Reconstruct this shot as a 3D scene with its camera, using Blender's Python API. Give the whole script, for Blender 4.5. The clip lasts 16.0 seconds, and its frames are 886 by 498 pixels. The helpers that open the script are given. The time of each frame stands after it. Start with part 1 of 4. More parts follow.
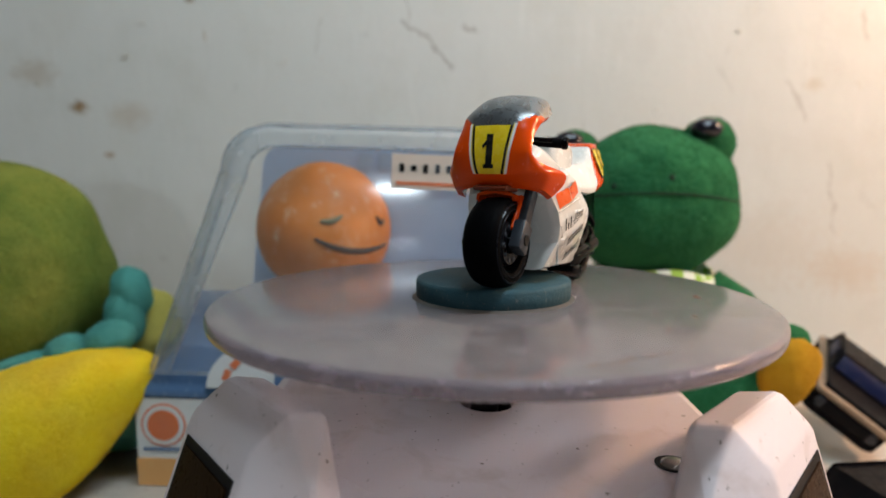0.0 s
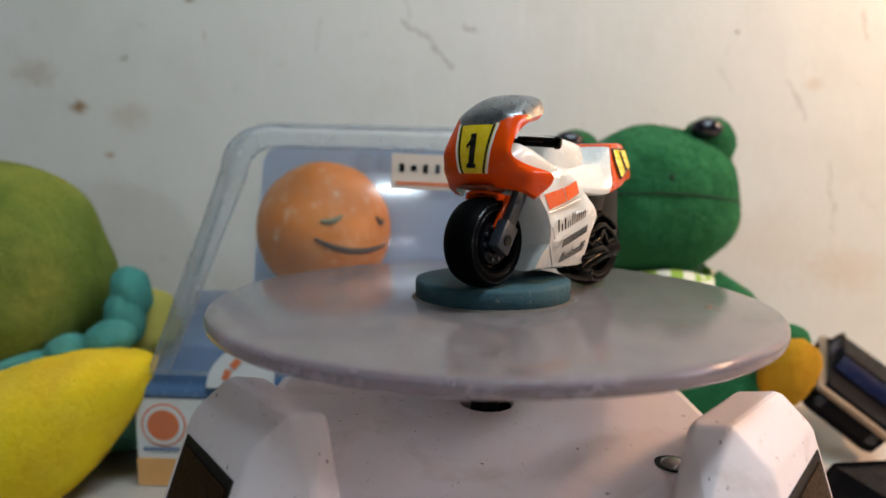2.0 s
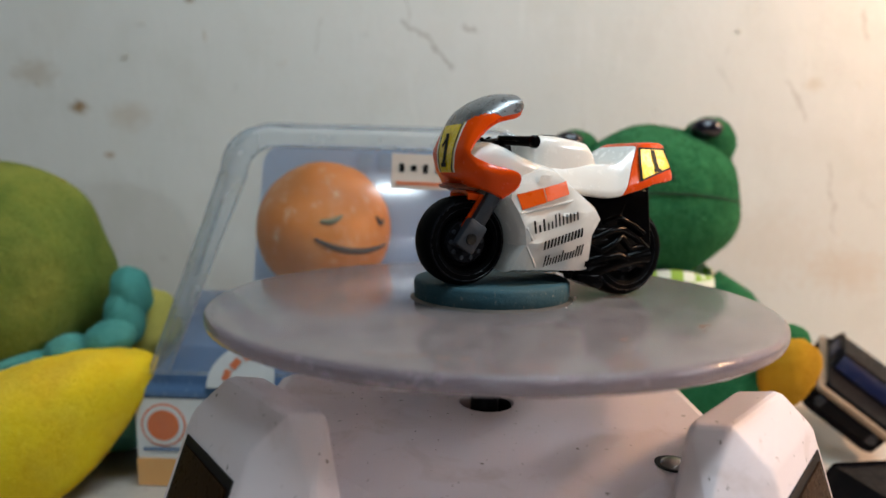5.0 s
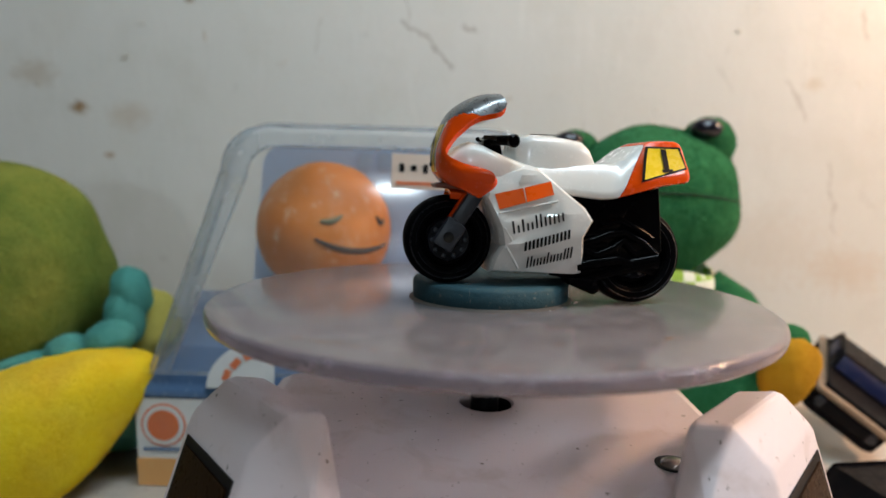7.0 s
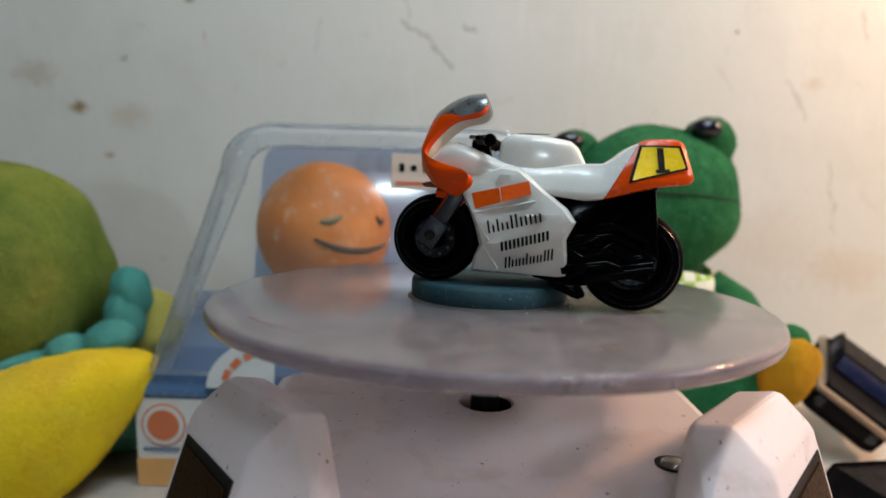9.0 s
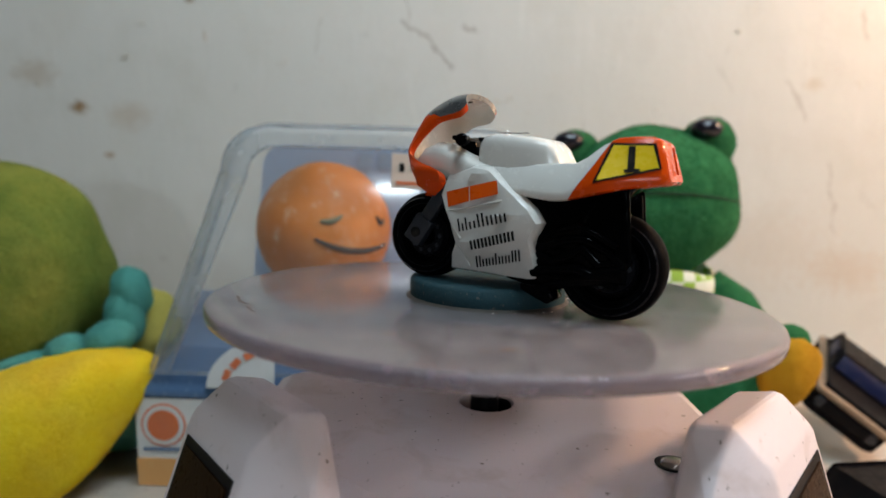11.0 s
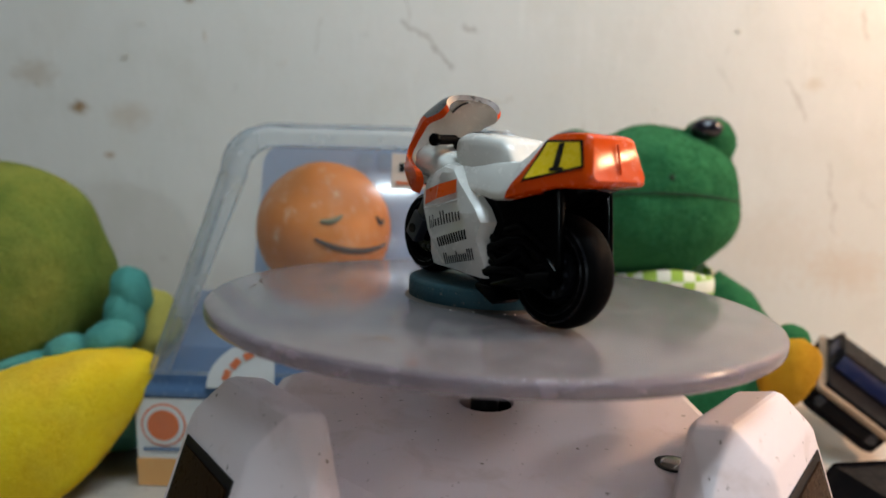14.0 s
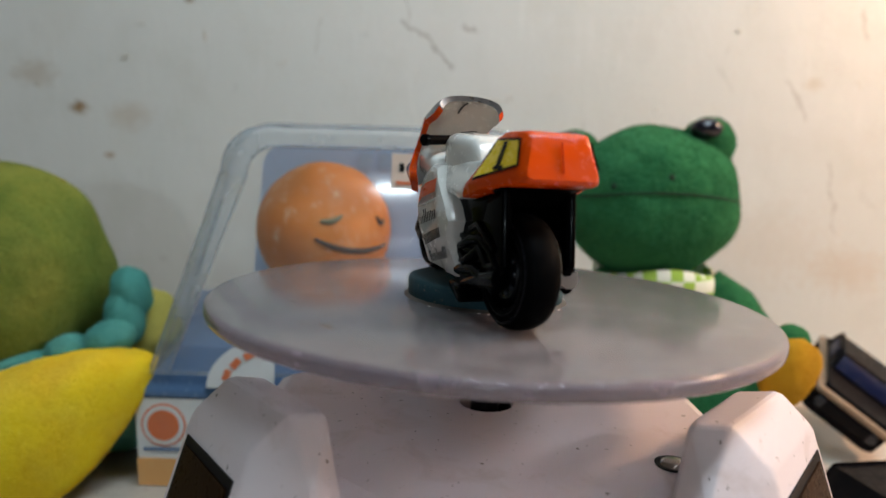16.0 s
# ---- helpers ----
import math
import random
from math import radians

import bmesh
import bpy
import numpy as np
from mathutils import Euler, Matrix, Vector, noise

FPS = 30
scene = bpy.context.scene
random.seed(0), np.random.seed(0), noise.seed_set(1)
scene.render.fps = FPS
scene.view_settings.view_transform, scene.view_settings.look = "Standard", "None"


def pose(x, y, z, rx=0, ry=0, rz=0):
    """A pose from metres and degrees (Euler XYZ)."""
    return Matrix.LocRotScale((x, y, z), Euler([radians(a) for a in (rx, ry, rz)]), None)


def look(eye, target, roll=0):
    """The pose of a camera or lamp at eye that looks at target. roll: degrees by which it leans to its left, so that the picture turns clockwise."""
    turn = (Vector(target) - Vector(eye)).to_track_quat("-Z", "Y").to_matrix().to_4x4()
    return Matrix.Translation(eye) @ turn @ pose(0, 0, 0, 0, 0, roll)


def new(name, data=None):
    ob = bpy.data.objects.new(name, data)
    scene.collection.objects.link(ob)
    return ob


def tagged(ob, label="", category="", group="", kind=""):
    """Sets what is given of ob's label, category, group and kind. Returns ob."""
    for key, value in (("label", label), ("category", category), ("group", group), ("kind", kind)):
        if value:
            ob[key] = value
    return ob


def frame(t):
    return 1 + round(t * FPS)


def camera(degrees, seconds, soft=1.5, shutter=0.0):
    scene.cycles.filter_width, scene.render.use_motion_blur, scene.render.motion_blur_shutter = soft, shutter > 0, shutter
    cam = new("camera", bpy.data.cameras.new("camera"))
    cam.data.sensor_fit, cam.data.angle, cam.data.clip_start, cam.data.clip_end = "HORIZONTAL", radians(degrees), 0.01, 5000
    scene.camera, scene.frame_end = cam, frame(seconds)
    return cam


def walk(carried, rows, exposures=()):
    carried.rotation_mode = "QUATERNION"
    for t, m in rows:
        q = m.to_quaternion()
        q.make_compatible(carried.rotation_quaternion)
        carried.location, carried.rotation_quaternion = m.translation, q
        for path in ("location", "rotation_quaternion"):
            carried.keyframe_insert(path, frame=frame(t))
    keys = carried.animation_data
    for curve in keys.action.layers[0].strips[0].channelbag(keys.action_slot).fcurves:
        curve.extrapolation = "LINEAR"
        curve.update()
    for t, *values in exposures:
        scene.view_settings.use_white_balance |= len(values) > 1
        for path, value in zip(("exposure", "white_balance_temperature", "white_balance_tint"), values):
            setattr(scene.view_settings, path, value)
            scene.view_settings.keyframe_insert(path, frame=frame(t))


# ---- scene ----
MM = 0.001
CAM_EYE = Vector((-0.01048, -0.14581, 0.10553))
cam = camera(67.31, 16.0, soft=1.6)
VIEW = look(CAM_EYE, CAM_EYE + Vector((0, 0.99106, -0.13351)), 1.63)
cam.data.dof.use_dof, cam.data.dof.focus_distance, cam.data.dof.aperture_fstop = True, 0.135, 12
walk(cam, [(0, VIEW), (16, VIEW)])

# ---- light ----
scene.view_settings.exposure = -0.06
world = bpy.data.worlds.new("room_air")
scene.world = world
world.use_nodes = True
world.node_tree.nodes["Background"].inputs[0].default_value = (0.75, 0.85, 1.0, 1)
world.node_tree.nodes["Background"].inputs[1].default_value = 0.05


def lamp(name, kind, m, power, colour, size=0.1, size_y=None):
    d = bpy.data.lights.new(name, kind)
    d.energy, d.color = power, colour
    if kind == "AREA":
        d.shape, d.size, d.size_y = "RECTANGLE", size, size_y or size
    else:
        d.shadow_soft_size = size
    ob = new(name, d)
    ob.matrix_world = m
    return ob


lamp("tube_light", "AREA", look((0.13, -0.12, 0.56), (0.0, 0.08, 0.06)), 2.45, (0.72, 0.89, 1.0), 0.4, 0.06)
lamp("side_tube_light", "AREA", look((0.88, -0.26, 0.46), (0.0, 0.08, 0.06)), 2.3, (0.90, 0.94, 1.0), 0.28, 0.05)
lamp("warm_bulb_light", "POINT", pose(0.37, 0.01, 0.29), 4.7, (1.0, 0.58, 0.31), 0.03)
lamp("far_tube_light", "AREA", look((-0.10, -2.4, 0.385), (-0.02, 0.06, 0.10)), 4.8, (0.76, 0.91, 1.0), 0.26, 0.06)

# ---- materials ----


def rgb(c):
    return (*c, 1)


class Mat:
    """A small node builder round one Principled material."""

    def __init__(self, name, colour, rough=0.5, metal=0.0, spec=0.5):
        self.m = bpy.data.materials.new(name)
        self.m.use_nodes = True
        self.nt = self.m.node_tree
        self.b = self.nt.nodes["Principled BSDF"]
        self.set("Base Color", rgb(colour))
        self.set("Roughness", rough)
        self.set("Metallic", metal)
        self.set("Specular IOR Level", spec)
        self.col = None
        self.colour = colour
        self.height = None

    def set(self, key, v):
        self.b.inputs[key].default_value = v
        return self

    def node(self, kind, **sockets):
        n = self.nt.nodes.new(kind)
        for k, v in sockets.items():
            s = n.inputs[k.replace("_", " ")]
            if isinstance(v, bpy.types.NodeSocket):
                self.nt.links.new(v, s)
            else:
                s.default_value = v
        return n

    def coords(self):
        return self.nt.nodes.new("ShaderNodeTexCoord").outputs["Object"]

    def noise(self, scale, detail=4.0, rough=0.6, vec=None, distortion=0.0):
        n = self.node("ShaderNodeTexNoise", Scale=scale, Detail=detail, Roughness=rough, Distortion=distortion)
        self.nt.links.new(vec or self.coords(), n.inputs["Vector"])
        return n.outputs["Fac"]

    def ramp(self, fac, lo, hi, a=0.0, b=1.0):
        n = self.node("ShaderNodeMapRange", Value=fac)
        for k, v in (("From Min", lo), ("From Max", hi), ("To Min", a), ("To Max", b)):
            n.inputs[k].default_value = v
        return n.outputs[0]

    def math(self, op, a, b):
        n = self.nt.nodes.new("ShaderNodeMath")
        n.operation = op
        for s, v in zip(n.inputs, (a, b)):
            if isinstance(v, bpy.types.NodeSocket):
                self.nt.links.new(v, s)
            else:
                s.default_value = v
        return n.outputs[0]

    def tint(self, fac, colour):
        """Lay colour over what is there, where fac is 1."""
        n = self.nt.nodes.new("ShaderNodeMix")
        n.data_type = "RGBA"
        self.nt.links.new(fac, n.inputs[0])
        if self.col:
            self.nt.links.new(self.col, n.inputs[6])
        else:
            n.inputs[6].default_value = rgb(self.colour)
        n.inputs[7].default_value = rgb(colour)
        self.col = n.outputs[2]
        self.nt.links.new(self.col, self.b.inputs["Base Color"])
        return self

    def bump(self, fac, dist, strength=1.0):
        n = self.node("ShaderNodeBump", Height=fac, Distance=dist, Strength=strength)
        if self.height:
            self.nt.links.new(self.height, n.inputs["Normal"])
        self.height = n.outputs[0]
        self.nt.links.new(self.height, self.b.inputs["Normal"])
        return self

    def rough(self, fac, lo, hi):
        self.nt.links.new(self.ramp(fac, 0.3, 0.7, lo, hi), self.b.inputs["Roughness"])
        return self


def plastic(name, colour, rough=0.3, dirt=(0.25, 0.2, 0.15), amount=0.25, coat=0.0, spec=0.5, relief=0.00006):
    a = Mat(name, colour, rough, spec=spec)
    n1 = a.noise(180, 5)
    a.tint(a.ramp(n1, 0.5, 0.85, 0, amount), dirt)
    a.rough(a.noise(600, 3), max(rough - 0.08, 0.03), rough + 0.12)
    if relief:
        a.bump(a.noise(900, 3), relief)
    if coat:
        a.set("Coat Weight", coat).set("Coat Roughness", 0.08)
    return a.m


def plush(name, colour, dark, light, pile=2600, lumps=0.0014):
    a = Mat(name, colour, 0.95, spec=0.1)
    a.tint(a.ramp(a.noise(55, 5), 0.4, 0.7), dark)
    a.tint(a.ramp(a.noise(24, 3), 0.5, 0.7, 0, 0.4), light)
    a.tint(a.ramp(a.noise(pile, 2), 0.52, 0.75, 0, 0.55), light)
    a.bump(a.noise(pile * 0.55, 4, 0.7), 0.0005)
    a.bump(a.noise(130, 3), lumps)
    a.set("Sheen Weight", 0.35).set("Sheen Roughness", 0.5)
    a.set("Sheen Tint", rgb(light))
    return a.m


white_toy = plastic("white_gloss_plastic", (0.71, 0.695, 0.65), 0.2, (0.45, 0.38, 0.28), 0.12, 0.25, relief=0)
orange_toy = plastic("orange_gloss_paint", (0.70, 0.062, 0.002), 0.17, (0.5, 0.04, 0.005), 0.2, 0.0, spec=0.25, relief=0)
dark_orange = plastic("brown_orange_plastic", (0.16, 0.03, 0.01), 0.4, (0.05, 0.02, 0.01), 0.5, relief=0)
tail_orange = plastic("orange_satin_plastic", (0.64, 0.062, 0.002), 0.2, (0.5, 0.04, 0.005), 0.25, 0.0, spec=0.3, relief=0)
yellow_toy = plastic("yellow_print", (0.80, 0.56, 0.02), 0.25, (0.4, 0.25, 0.02), 0.15, spec=0.4, relief=0)
black_print = plastic("black_print", (0.008, 0.008, 0.008), 0.45, spec=0.06)
white_print = plastic("white_print", (0.8, 0.74, 0.68), 0.35)
orange_print = plastic("orange_print", (0.72, 0.090, 0.004), 0.3, spec=0.25, relief=0)
black_toy = plastic("black_gloss_plastic", (0.0012, 0.0012, 0.0014), 0.08, (0.002, 0.002, 0.002), 0.3, spec=0.045, relief=0)
tyre_rubber = plastic("matt_black_rubber", (0.0018, 0.0018, 0.002), 0.5, (0.004, 0.003, 0.003), 0.35, spec=0.02)
wheel_dark = plastic("satin_black_plastic", (0.006, 0.006, 0.008), 0.28, (0.012, 0.01, 0.009), 0.35, spec=0.16)
fork_grey = plastic("dark_grey_plastic", (0.020, 0.023, 0.030), 0.4, (0.02, 0.02, 0.02), 0.3)
chrome_toy = Mat("dull_chrome", (0.5, 0.47, 0.44), 0.3, 0.9).m


def silver():
    a = Mat("silver_paint", (0.20, 0.205, 0.21), 0.30, 0.8)
    a.tint(a.ramp(a.noise(260, 5), 0.5, 0.8, 0, 0.5), (0.08, 0.08, 0.08))
    a.rough(a.noise(700, 4), 0.2, 0.42)
    return a.m


silver_toy = silver()


def puck_mat():
    a = Mat("blue_green_rubber", (0.022, 0.068, 0.086), 0.72, spec=0.3)
    a.tint(a.ramp(a.noise(220, 5), 0.45, 0.75, 0, 0.6), (0.05, 0.085, 0.09))
    a.tint(a.ramp(a.noise(1100, 4), 0.62, 0.72, 0, 0.5), (0.25, 0.22, 0.18))
    a.bump(a.noise(800, 4), 0.0002)
    return a.m


puck_rubber = puck_mat()
glue_brown = plastic("brown_glue", (0.07, 0.06, 0.05), 0.5, (0.05, 0.04, 0.03), 0.6)


def acrylic(name, colour, lo, hi):
    """Clear plastic gone hazy with scratches and grime."""
    a = Mat(name, colour, 0.07, spec=0.24)
    a.set("IOR", 1.38)
    haze = a.noise(160, 4, 0.6)
    a.nt.links.new(a.ramp(haze, 0.35, 0.7, hi, lo), a.b.inputs["Transmission Weight"])
    spots = a.math("MULTIPLY", a.ramp(a.noise(420, 3), 0.665, 0.70), a.ramp(a.noise(45, 3), 0.48, 0.6))
    a.tint(a.ramp(spots, 0, 1, 0, 0.75), (0.22, 0.12, 0.06))
    a.rough(a.noise(320, 5), 0.12, 0.22)
    return a.m


acrylic_clear = acrylic("hazy_clear_acrylic", (0.52, 0.47, 0.475), 0.70, 0.82)
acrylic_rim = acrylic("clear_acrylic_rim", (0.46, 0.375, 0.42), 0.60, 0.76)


def base_mat():
    a = Mat("white_base_plastic", (0.74, 0.655, 0.67), 0.27)
    a.tint(a.ramp(a.noise(26, 1, 0.3), 0.40, 0.9, 0, 0.5), (0.60, 0.46, 0.41))
    a.tint(a.ramp(a.noise(75, 4, 0.6, None, 0.8), 0.56, 0.72, 0, 0.30), (0.40, 0.27, 0.20))
    a.tint(a.ramp(a.noise(700, 3), 0.69, 0.71, 0, 0.9), (0.12, 0.07, 0.04))
    a.rough(a.noise(25, 1, 0.3), 0.40, 0.48)
    a.bump(a.noise(500, 3), 0.00003)
    return a.m


base_plastic = base_mat()
solar_mat = plastic("dark_brown_solar_cell", (0.022, 0.009, 0.003), 0.3, (0.05, 0.022, 0.006), 0.4, spec=0.02)
dark_hole = Mat("dark_recess", (0.006, 0.005, 0.006), 0.5, spec=0.1).m
screw_metal = Mat("steel", (0.5, 0.45, 0.4), 0.25, 1.0).m


def wall_mat():
    """Old pale oil paint: brush strokes, chips, brown stains and the frog's painted shadow."""
    a = Mat("old_pale_wall_paint", (0.60, 0.615, 0.585), 0.38)
    v = a.coords()
    m = a.node("ShaderNodeMapping", Vector=v)
    m.inputs["Scale"].default_value = (1, 1, 0.22)
    stroke = a.noise(150, 6, 0.65, m.outputs[0])
    a.tint(a.ramp(a.noise(9, 5), 0.35, 0.7, 0, 0.45), (0.55, 0.565, 0.52))
    a.tint(a.ramp(stroke, 0.55, 0.75, 0, 0.35), (0.68, 0.68, 0.66))
    a.tint(a.ramp(a.noise(95, 5, 0.7, None, 0.6), 0.64, 0.72, 0, 0.6), (0.42, 0.36, 0.27))
    a.tint(a.ramp(a.noise(38, 4, 0.6, None, 1.5), 0.66, 0.74, 0, 0.35), (0.40, 0.40, 0.38))
    a.tint(a.ramp(a.noise(32, 4, 0.65), 0.48, 0.7, 0, 0.35), (0.50, 0.505, 0.45))
    a.tint(a.ramp(a.noise(420, 4, 0.7), 0.66, 0.72, 0, 0.5), (0.42, 0.38, 0.30))
    sq = a.node("ShaderNodeVectorMath", Vector=v)
    sq.operation = "MULTIPLY"
    sq.inputs[1].default_value = (1, 1, 1.7)
    # single stains and one painted shadow: place on the wall, radius, strength, colour
    for x, z, r, k, c in ((-0.1848, 0.1252, 0.0058, 0.9, (0.24, 0.14, 0.05)), (-0.1709, 0.103, 0.0030, 0.8, (0.30, 0.18, 0.08)),
                          (-0.205, 0.1403, 0.012, 0.45, (0.36, 0.29, 0.2)), (-0.1608, 0.1219, 0.012, 0.4, (0.42, 0.33, 0.22)),
                          (-0.1314, 0.1755, 0.0028, 0.9, (0.2, 0.12, 0.06)), (-0.116, 0.096, 0.002, 0.8, (0.3, 0.2, 0.1)),
                          # the wide 0.04 patch is the frog's brownish shadow, put into the colour
                          (0.1614, 0.1452, 0.006, 0.4, (0.42, 0.34, 0.22)), (0.1447, 0.067, 0.04, 0.22, (0.52, 0.40, 0.29)),
                          (0.187, 0.057, 0.022, 0.35, (0.5, 0.37, 0.25)), (0.02, 0.115, 0.006, 0.25, (0.42, 0.36, 0.28))):
        d = a.node("ShaderNodeVectorMath", Vector=sq.outputs[0])
        d.operation = "DISTANCE"
        d.inputs[1].default_value = (x, 0, z * 1.7)
        wob = a.math("MULTIPLY_ADD", a.noise(240, 5, 0.7), r * 2.2)
        wob.node.inputs[2].default_value = -r * 1.1
        a.tint(a.ramp(a.math("ADD", d.outputs["Value"], wob), r * 1.1, r * 0.3, 0, k), c)
    # scratches where the paint has split: two ends, width
    sx = a.node("ShaderNodeSeparateXYZ", Vector=v)
    warp = a.math("MULTIPLY_ADD", a.noise(110, 5, 0.7), 0.012)
    warp.node.inputs[2].default_value = -0.006
    for x0, z0, x1, z1, wd, k in ((-0.034, 0.168, -0.022, 0.163, 0.0011, 0.6), (-0.022, 0.163, -0.009, 0.147, 0.0010, 0.75), (-0.031, 0.182, -0.029, 0.168, 0.0008, 0.5),
                                  (-0.004, 0.168, 0.003, 0.165, 0.0009, 0.6), (0.149, 0.148, 0.160, 0.128, 0.0009, 0.45), (0.181, 0.180, 0.184, 0.166, 0.0011, 0.5),
                                  (0.054, 0.125, 0.055, 0.108, 0.0006, 0.45), (0.172, 0.110, 0.178, 0.075, 0.0008, 0.35), (-0.07, 0.170, -0.073, 0.152, 0.0006, 0.35)):
        ln = math.hypot(x1 - x0, z1 - z0)
        ux, uz = (x1 - x0) / ln, (z1 - z0) / ln
        px = a.math("ADD", sx.outputs[0], -x0)
        pz = a.math("ADD", sx.outputs[2], -z0)
        along = a.math("ADD", a.math("MULTIPLY", px, ux), a.math("MULTIPLY", pz, uz))
        across = a.math("ABSOLUTE", a.math("ADD", a.math("ADD", a.math("MULTIPLY", px, -uz), a.math("MULTIPLY", pz, ux)), warp), 0)
        near = a.ramp(across, wd, wd * 0.3)
        on = a.math("MULTIPLY", a.ramp(along, -0.001, 0.002), a.ramp(along, ln + 0.001, ln - 0.002))
        a.tint(a.math("MULTIPLY", a.math("MULTIPLY", near, on), k), (0.25, 0.23, 0.20))
    a.bump(stroke, 0.0003)
    a.bump(a.noise(330, 5, 0.65), 0.0002)
    a.bump(a.noise(28, 4), 0.0006)
    a.bump(a.ramp(a.noise(95, 5, 0.7, None, 0.6), 0.64, 0.70), 0.0004)
    # pale drag marks, leaning with the brush
    tilt = a.node("ShaderNodeMapping", Vector=v)
    tilt.inputs["Rotation"].default_value = (0, radians(32), 0)
    tilt.inputs["Scale"].default_value = (1, 1, 0.07)
    drag = a.ramp(a.noise(210, 3, 0.5, tilt.outputs[0]), 0.64, 0.70)
    a.tint(a.math("MULTIPLY", a.math("MULTIPLY", drag, a.ramp(a.noise(17, 2), 0.5, 0.62)), 0.4), (0.74, 0.75, 0.73))
    a.rough(a.noise(60, 4), 0.32, 0.55)
    return a.m


wall_paint = wall_mat()


def table_mat():
    a = Mat("pale_painted_tabletop", (0.58, 0.51, 0.44), 0.4)
    a.tint(a.ramp(a.noise(26, 6), 0.4, 0.7, 0, 0.6), (0.44, 0.34, 0.26))
    a.tint(a.ramp(a.noise(300, 4), 0.62, 0.7, 0, 0.6), (0.25, 0.17, 0.12))
    a.bump(a.noise(200, 4), 0.0004)
    return a.m


table_paint = table_mat()
room_paint = plastic("room_paint", (0.30, 0.30, 0.30), 0.7)

# ---- geometry helpers ----


def link(name, bm, mats, parent=None, label="", smooth=True, sharp=38):
    """One mesh object from a bmesh, under parent if given."""
    bmesh.ops.recalc_face_normals(bm, faces=bm.faces)
    me = bpy.data.meshes.new(name)
    bm.to_mesh(me)
    bm.free()
    for m in (mats if isinstance(mats, (list, tuple)) else [mats]):
        me.materials.append(m)
    if smooth:
        me.polygons.foreach_set("use_smooth", [True] * len(me.polygons))
        me.set_sharp_from_angle(angle=radians(sharp))
    ob = new(name, me)
    if parent:
        ob.parent = parent
    if label:
        ob["label"] = label
    return ob


part = link


def thing(name, label, category, m=None, group="", kind=""):
    ob = new(name)
    ob.empty_display_size = 0.01
    if m is not None:
        ob.matrix_world = m
    return tagged(ob, label, category, group, kind)


def loft(rings, closed=True, caps=True, bm=None, scale=MM):
    """A skin over rings of equally many points."""
    bm = bm or bmesh.new()
    vs = [[bm.verts.new(Vector(p) * scale) for p in r] for r in rings]
    n = len(rings[0])
    for a, b in zip(vs, vs[1:]):
        for i in range(n if closed else n - 1):
            j = (i + 1) % n
            bm.faces.new((a[i], a[j], b[j], b[i]))
    if caps and closed:
        bm.faces.new(vs[0])
        bm.faces.new(vs[-1])
    return bm


def revolve(profile, n=48, axis="z", bm=None, scale=MM):
    """Turn (radius, height) points round an axis; a radius of 0 closes the skin."""
    bm = bm or bmesh.new()
    rows = []
    for r, h in profile:
        ring = []
        for i in range(1 if r == 0 else n):
            a = 2 * math.pi * i / n
            p = Vector((r * math.cos(a), r * math.sin(a), h))
            if axis == "y":
                p = Vector((p.x, p.z, p.y))
            ring.append(bm.verts.new(p * scale))
        rows.append(ring)
    for a, b in zip(rows, rows[1:]):
        for i in range(n):
            j = (i + 1) % n
            q = [a[i % len(a)], a[j % len(a)], b[j % len(b)], b[i % len(b)]]
            q = [v for k, v in enumerate(q) if v not in q[:k]]
            if len(q) > 2:
                bm.faces.new(q)
    return bm


def move(bm, m, verts=None):
    bmesh.ops.transform(bm, matrix=m, verts=verts or bm.verts)
    return bm


def box(size, at=(0, 0, 0), bevel=0.0, seg=2, bm=None, turn=None):
    b2 = bmesh.new()
    bmesh.ops.create_cube(b2, size=1)
    bmesh.ops.scale(b2, vec=Vector(size) * MM, verts=b2.verts)
    if bevel:
        bmesh.ops.bevel(b2, geom=list(b2.edges), offset=bevel * MM, segments=seg, profile=0.5, affect="EDGES")
    if turn:
        move(b2, turn)
    bmesh.ops.translate(b2, vec=Vector(at) * MM, verts=b2.verts)
    return merge(bm, b2)


def merge(bm, b2):
    if bm is None:
        return b2
    me = bpy.data.meshes.new("tmp")
    b2.to_mesh(me)
    b2.free()
    bm.from_mesh(me)
    bpy.data.meshes.remove(me)
    return bm


def rod(a, b, r, r2=None, n=14, bm=None):
    """A round bar from a to b."""
    a, b = Vector(a), Vector(b)
    q = (b - a).to_track_quat("Z", "Y").to_matrix()
    r2 = r if r2 is None else r2
    rings = []
    for p, rr in ((a, r * 0.75), (a + (b - a).normalized() * r * 0.25, r), (b - (b - a).normalized() * r2 * 0.25, r2), (b, r2 * 0.75)):
        rings.append([p + q @ Vector((rr * math.cos(2 * math.pi * i / n), rr * math.sin(2 * math.pi * i / n), 0)) for i in range(n)])
    return loft(rings, bm=bm)


def prism(poly, v0, v1, bevel=0.0, bm=None):
    """Extrude a side outline (u, w) from v0 to v1."""
    b2 = loft([[(u, v0, w) for u, w in poly], [(u, v1, w) for u, w in poly]])
    if bevel:
        bmesh.ops.recalc_face_normals(b2, faces=b2.faces)
        bmesh.ops.bevel(b2, geom=list(b2.edges), offset=bevel * MM, segments=2, profile=0.5, affect="EDGES")
    return merge(bm, b2)


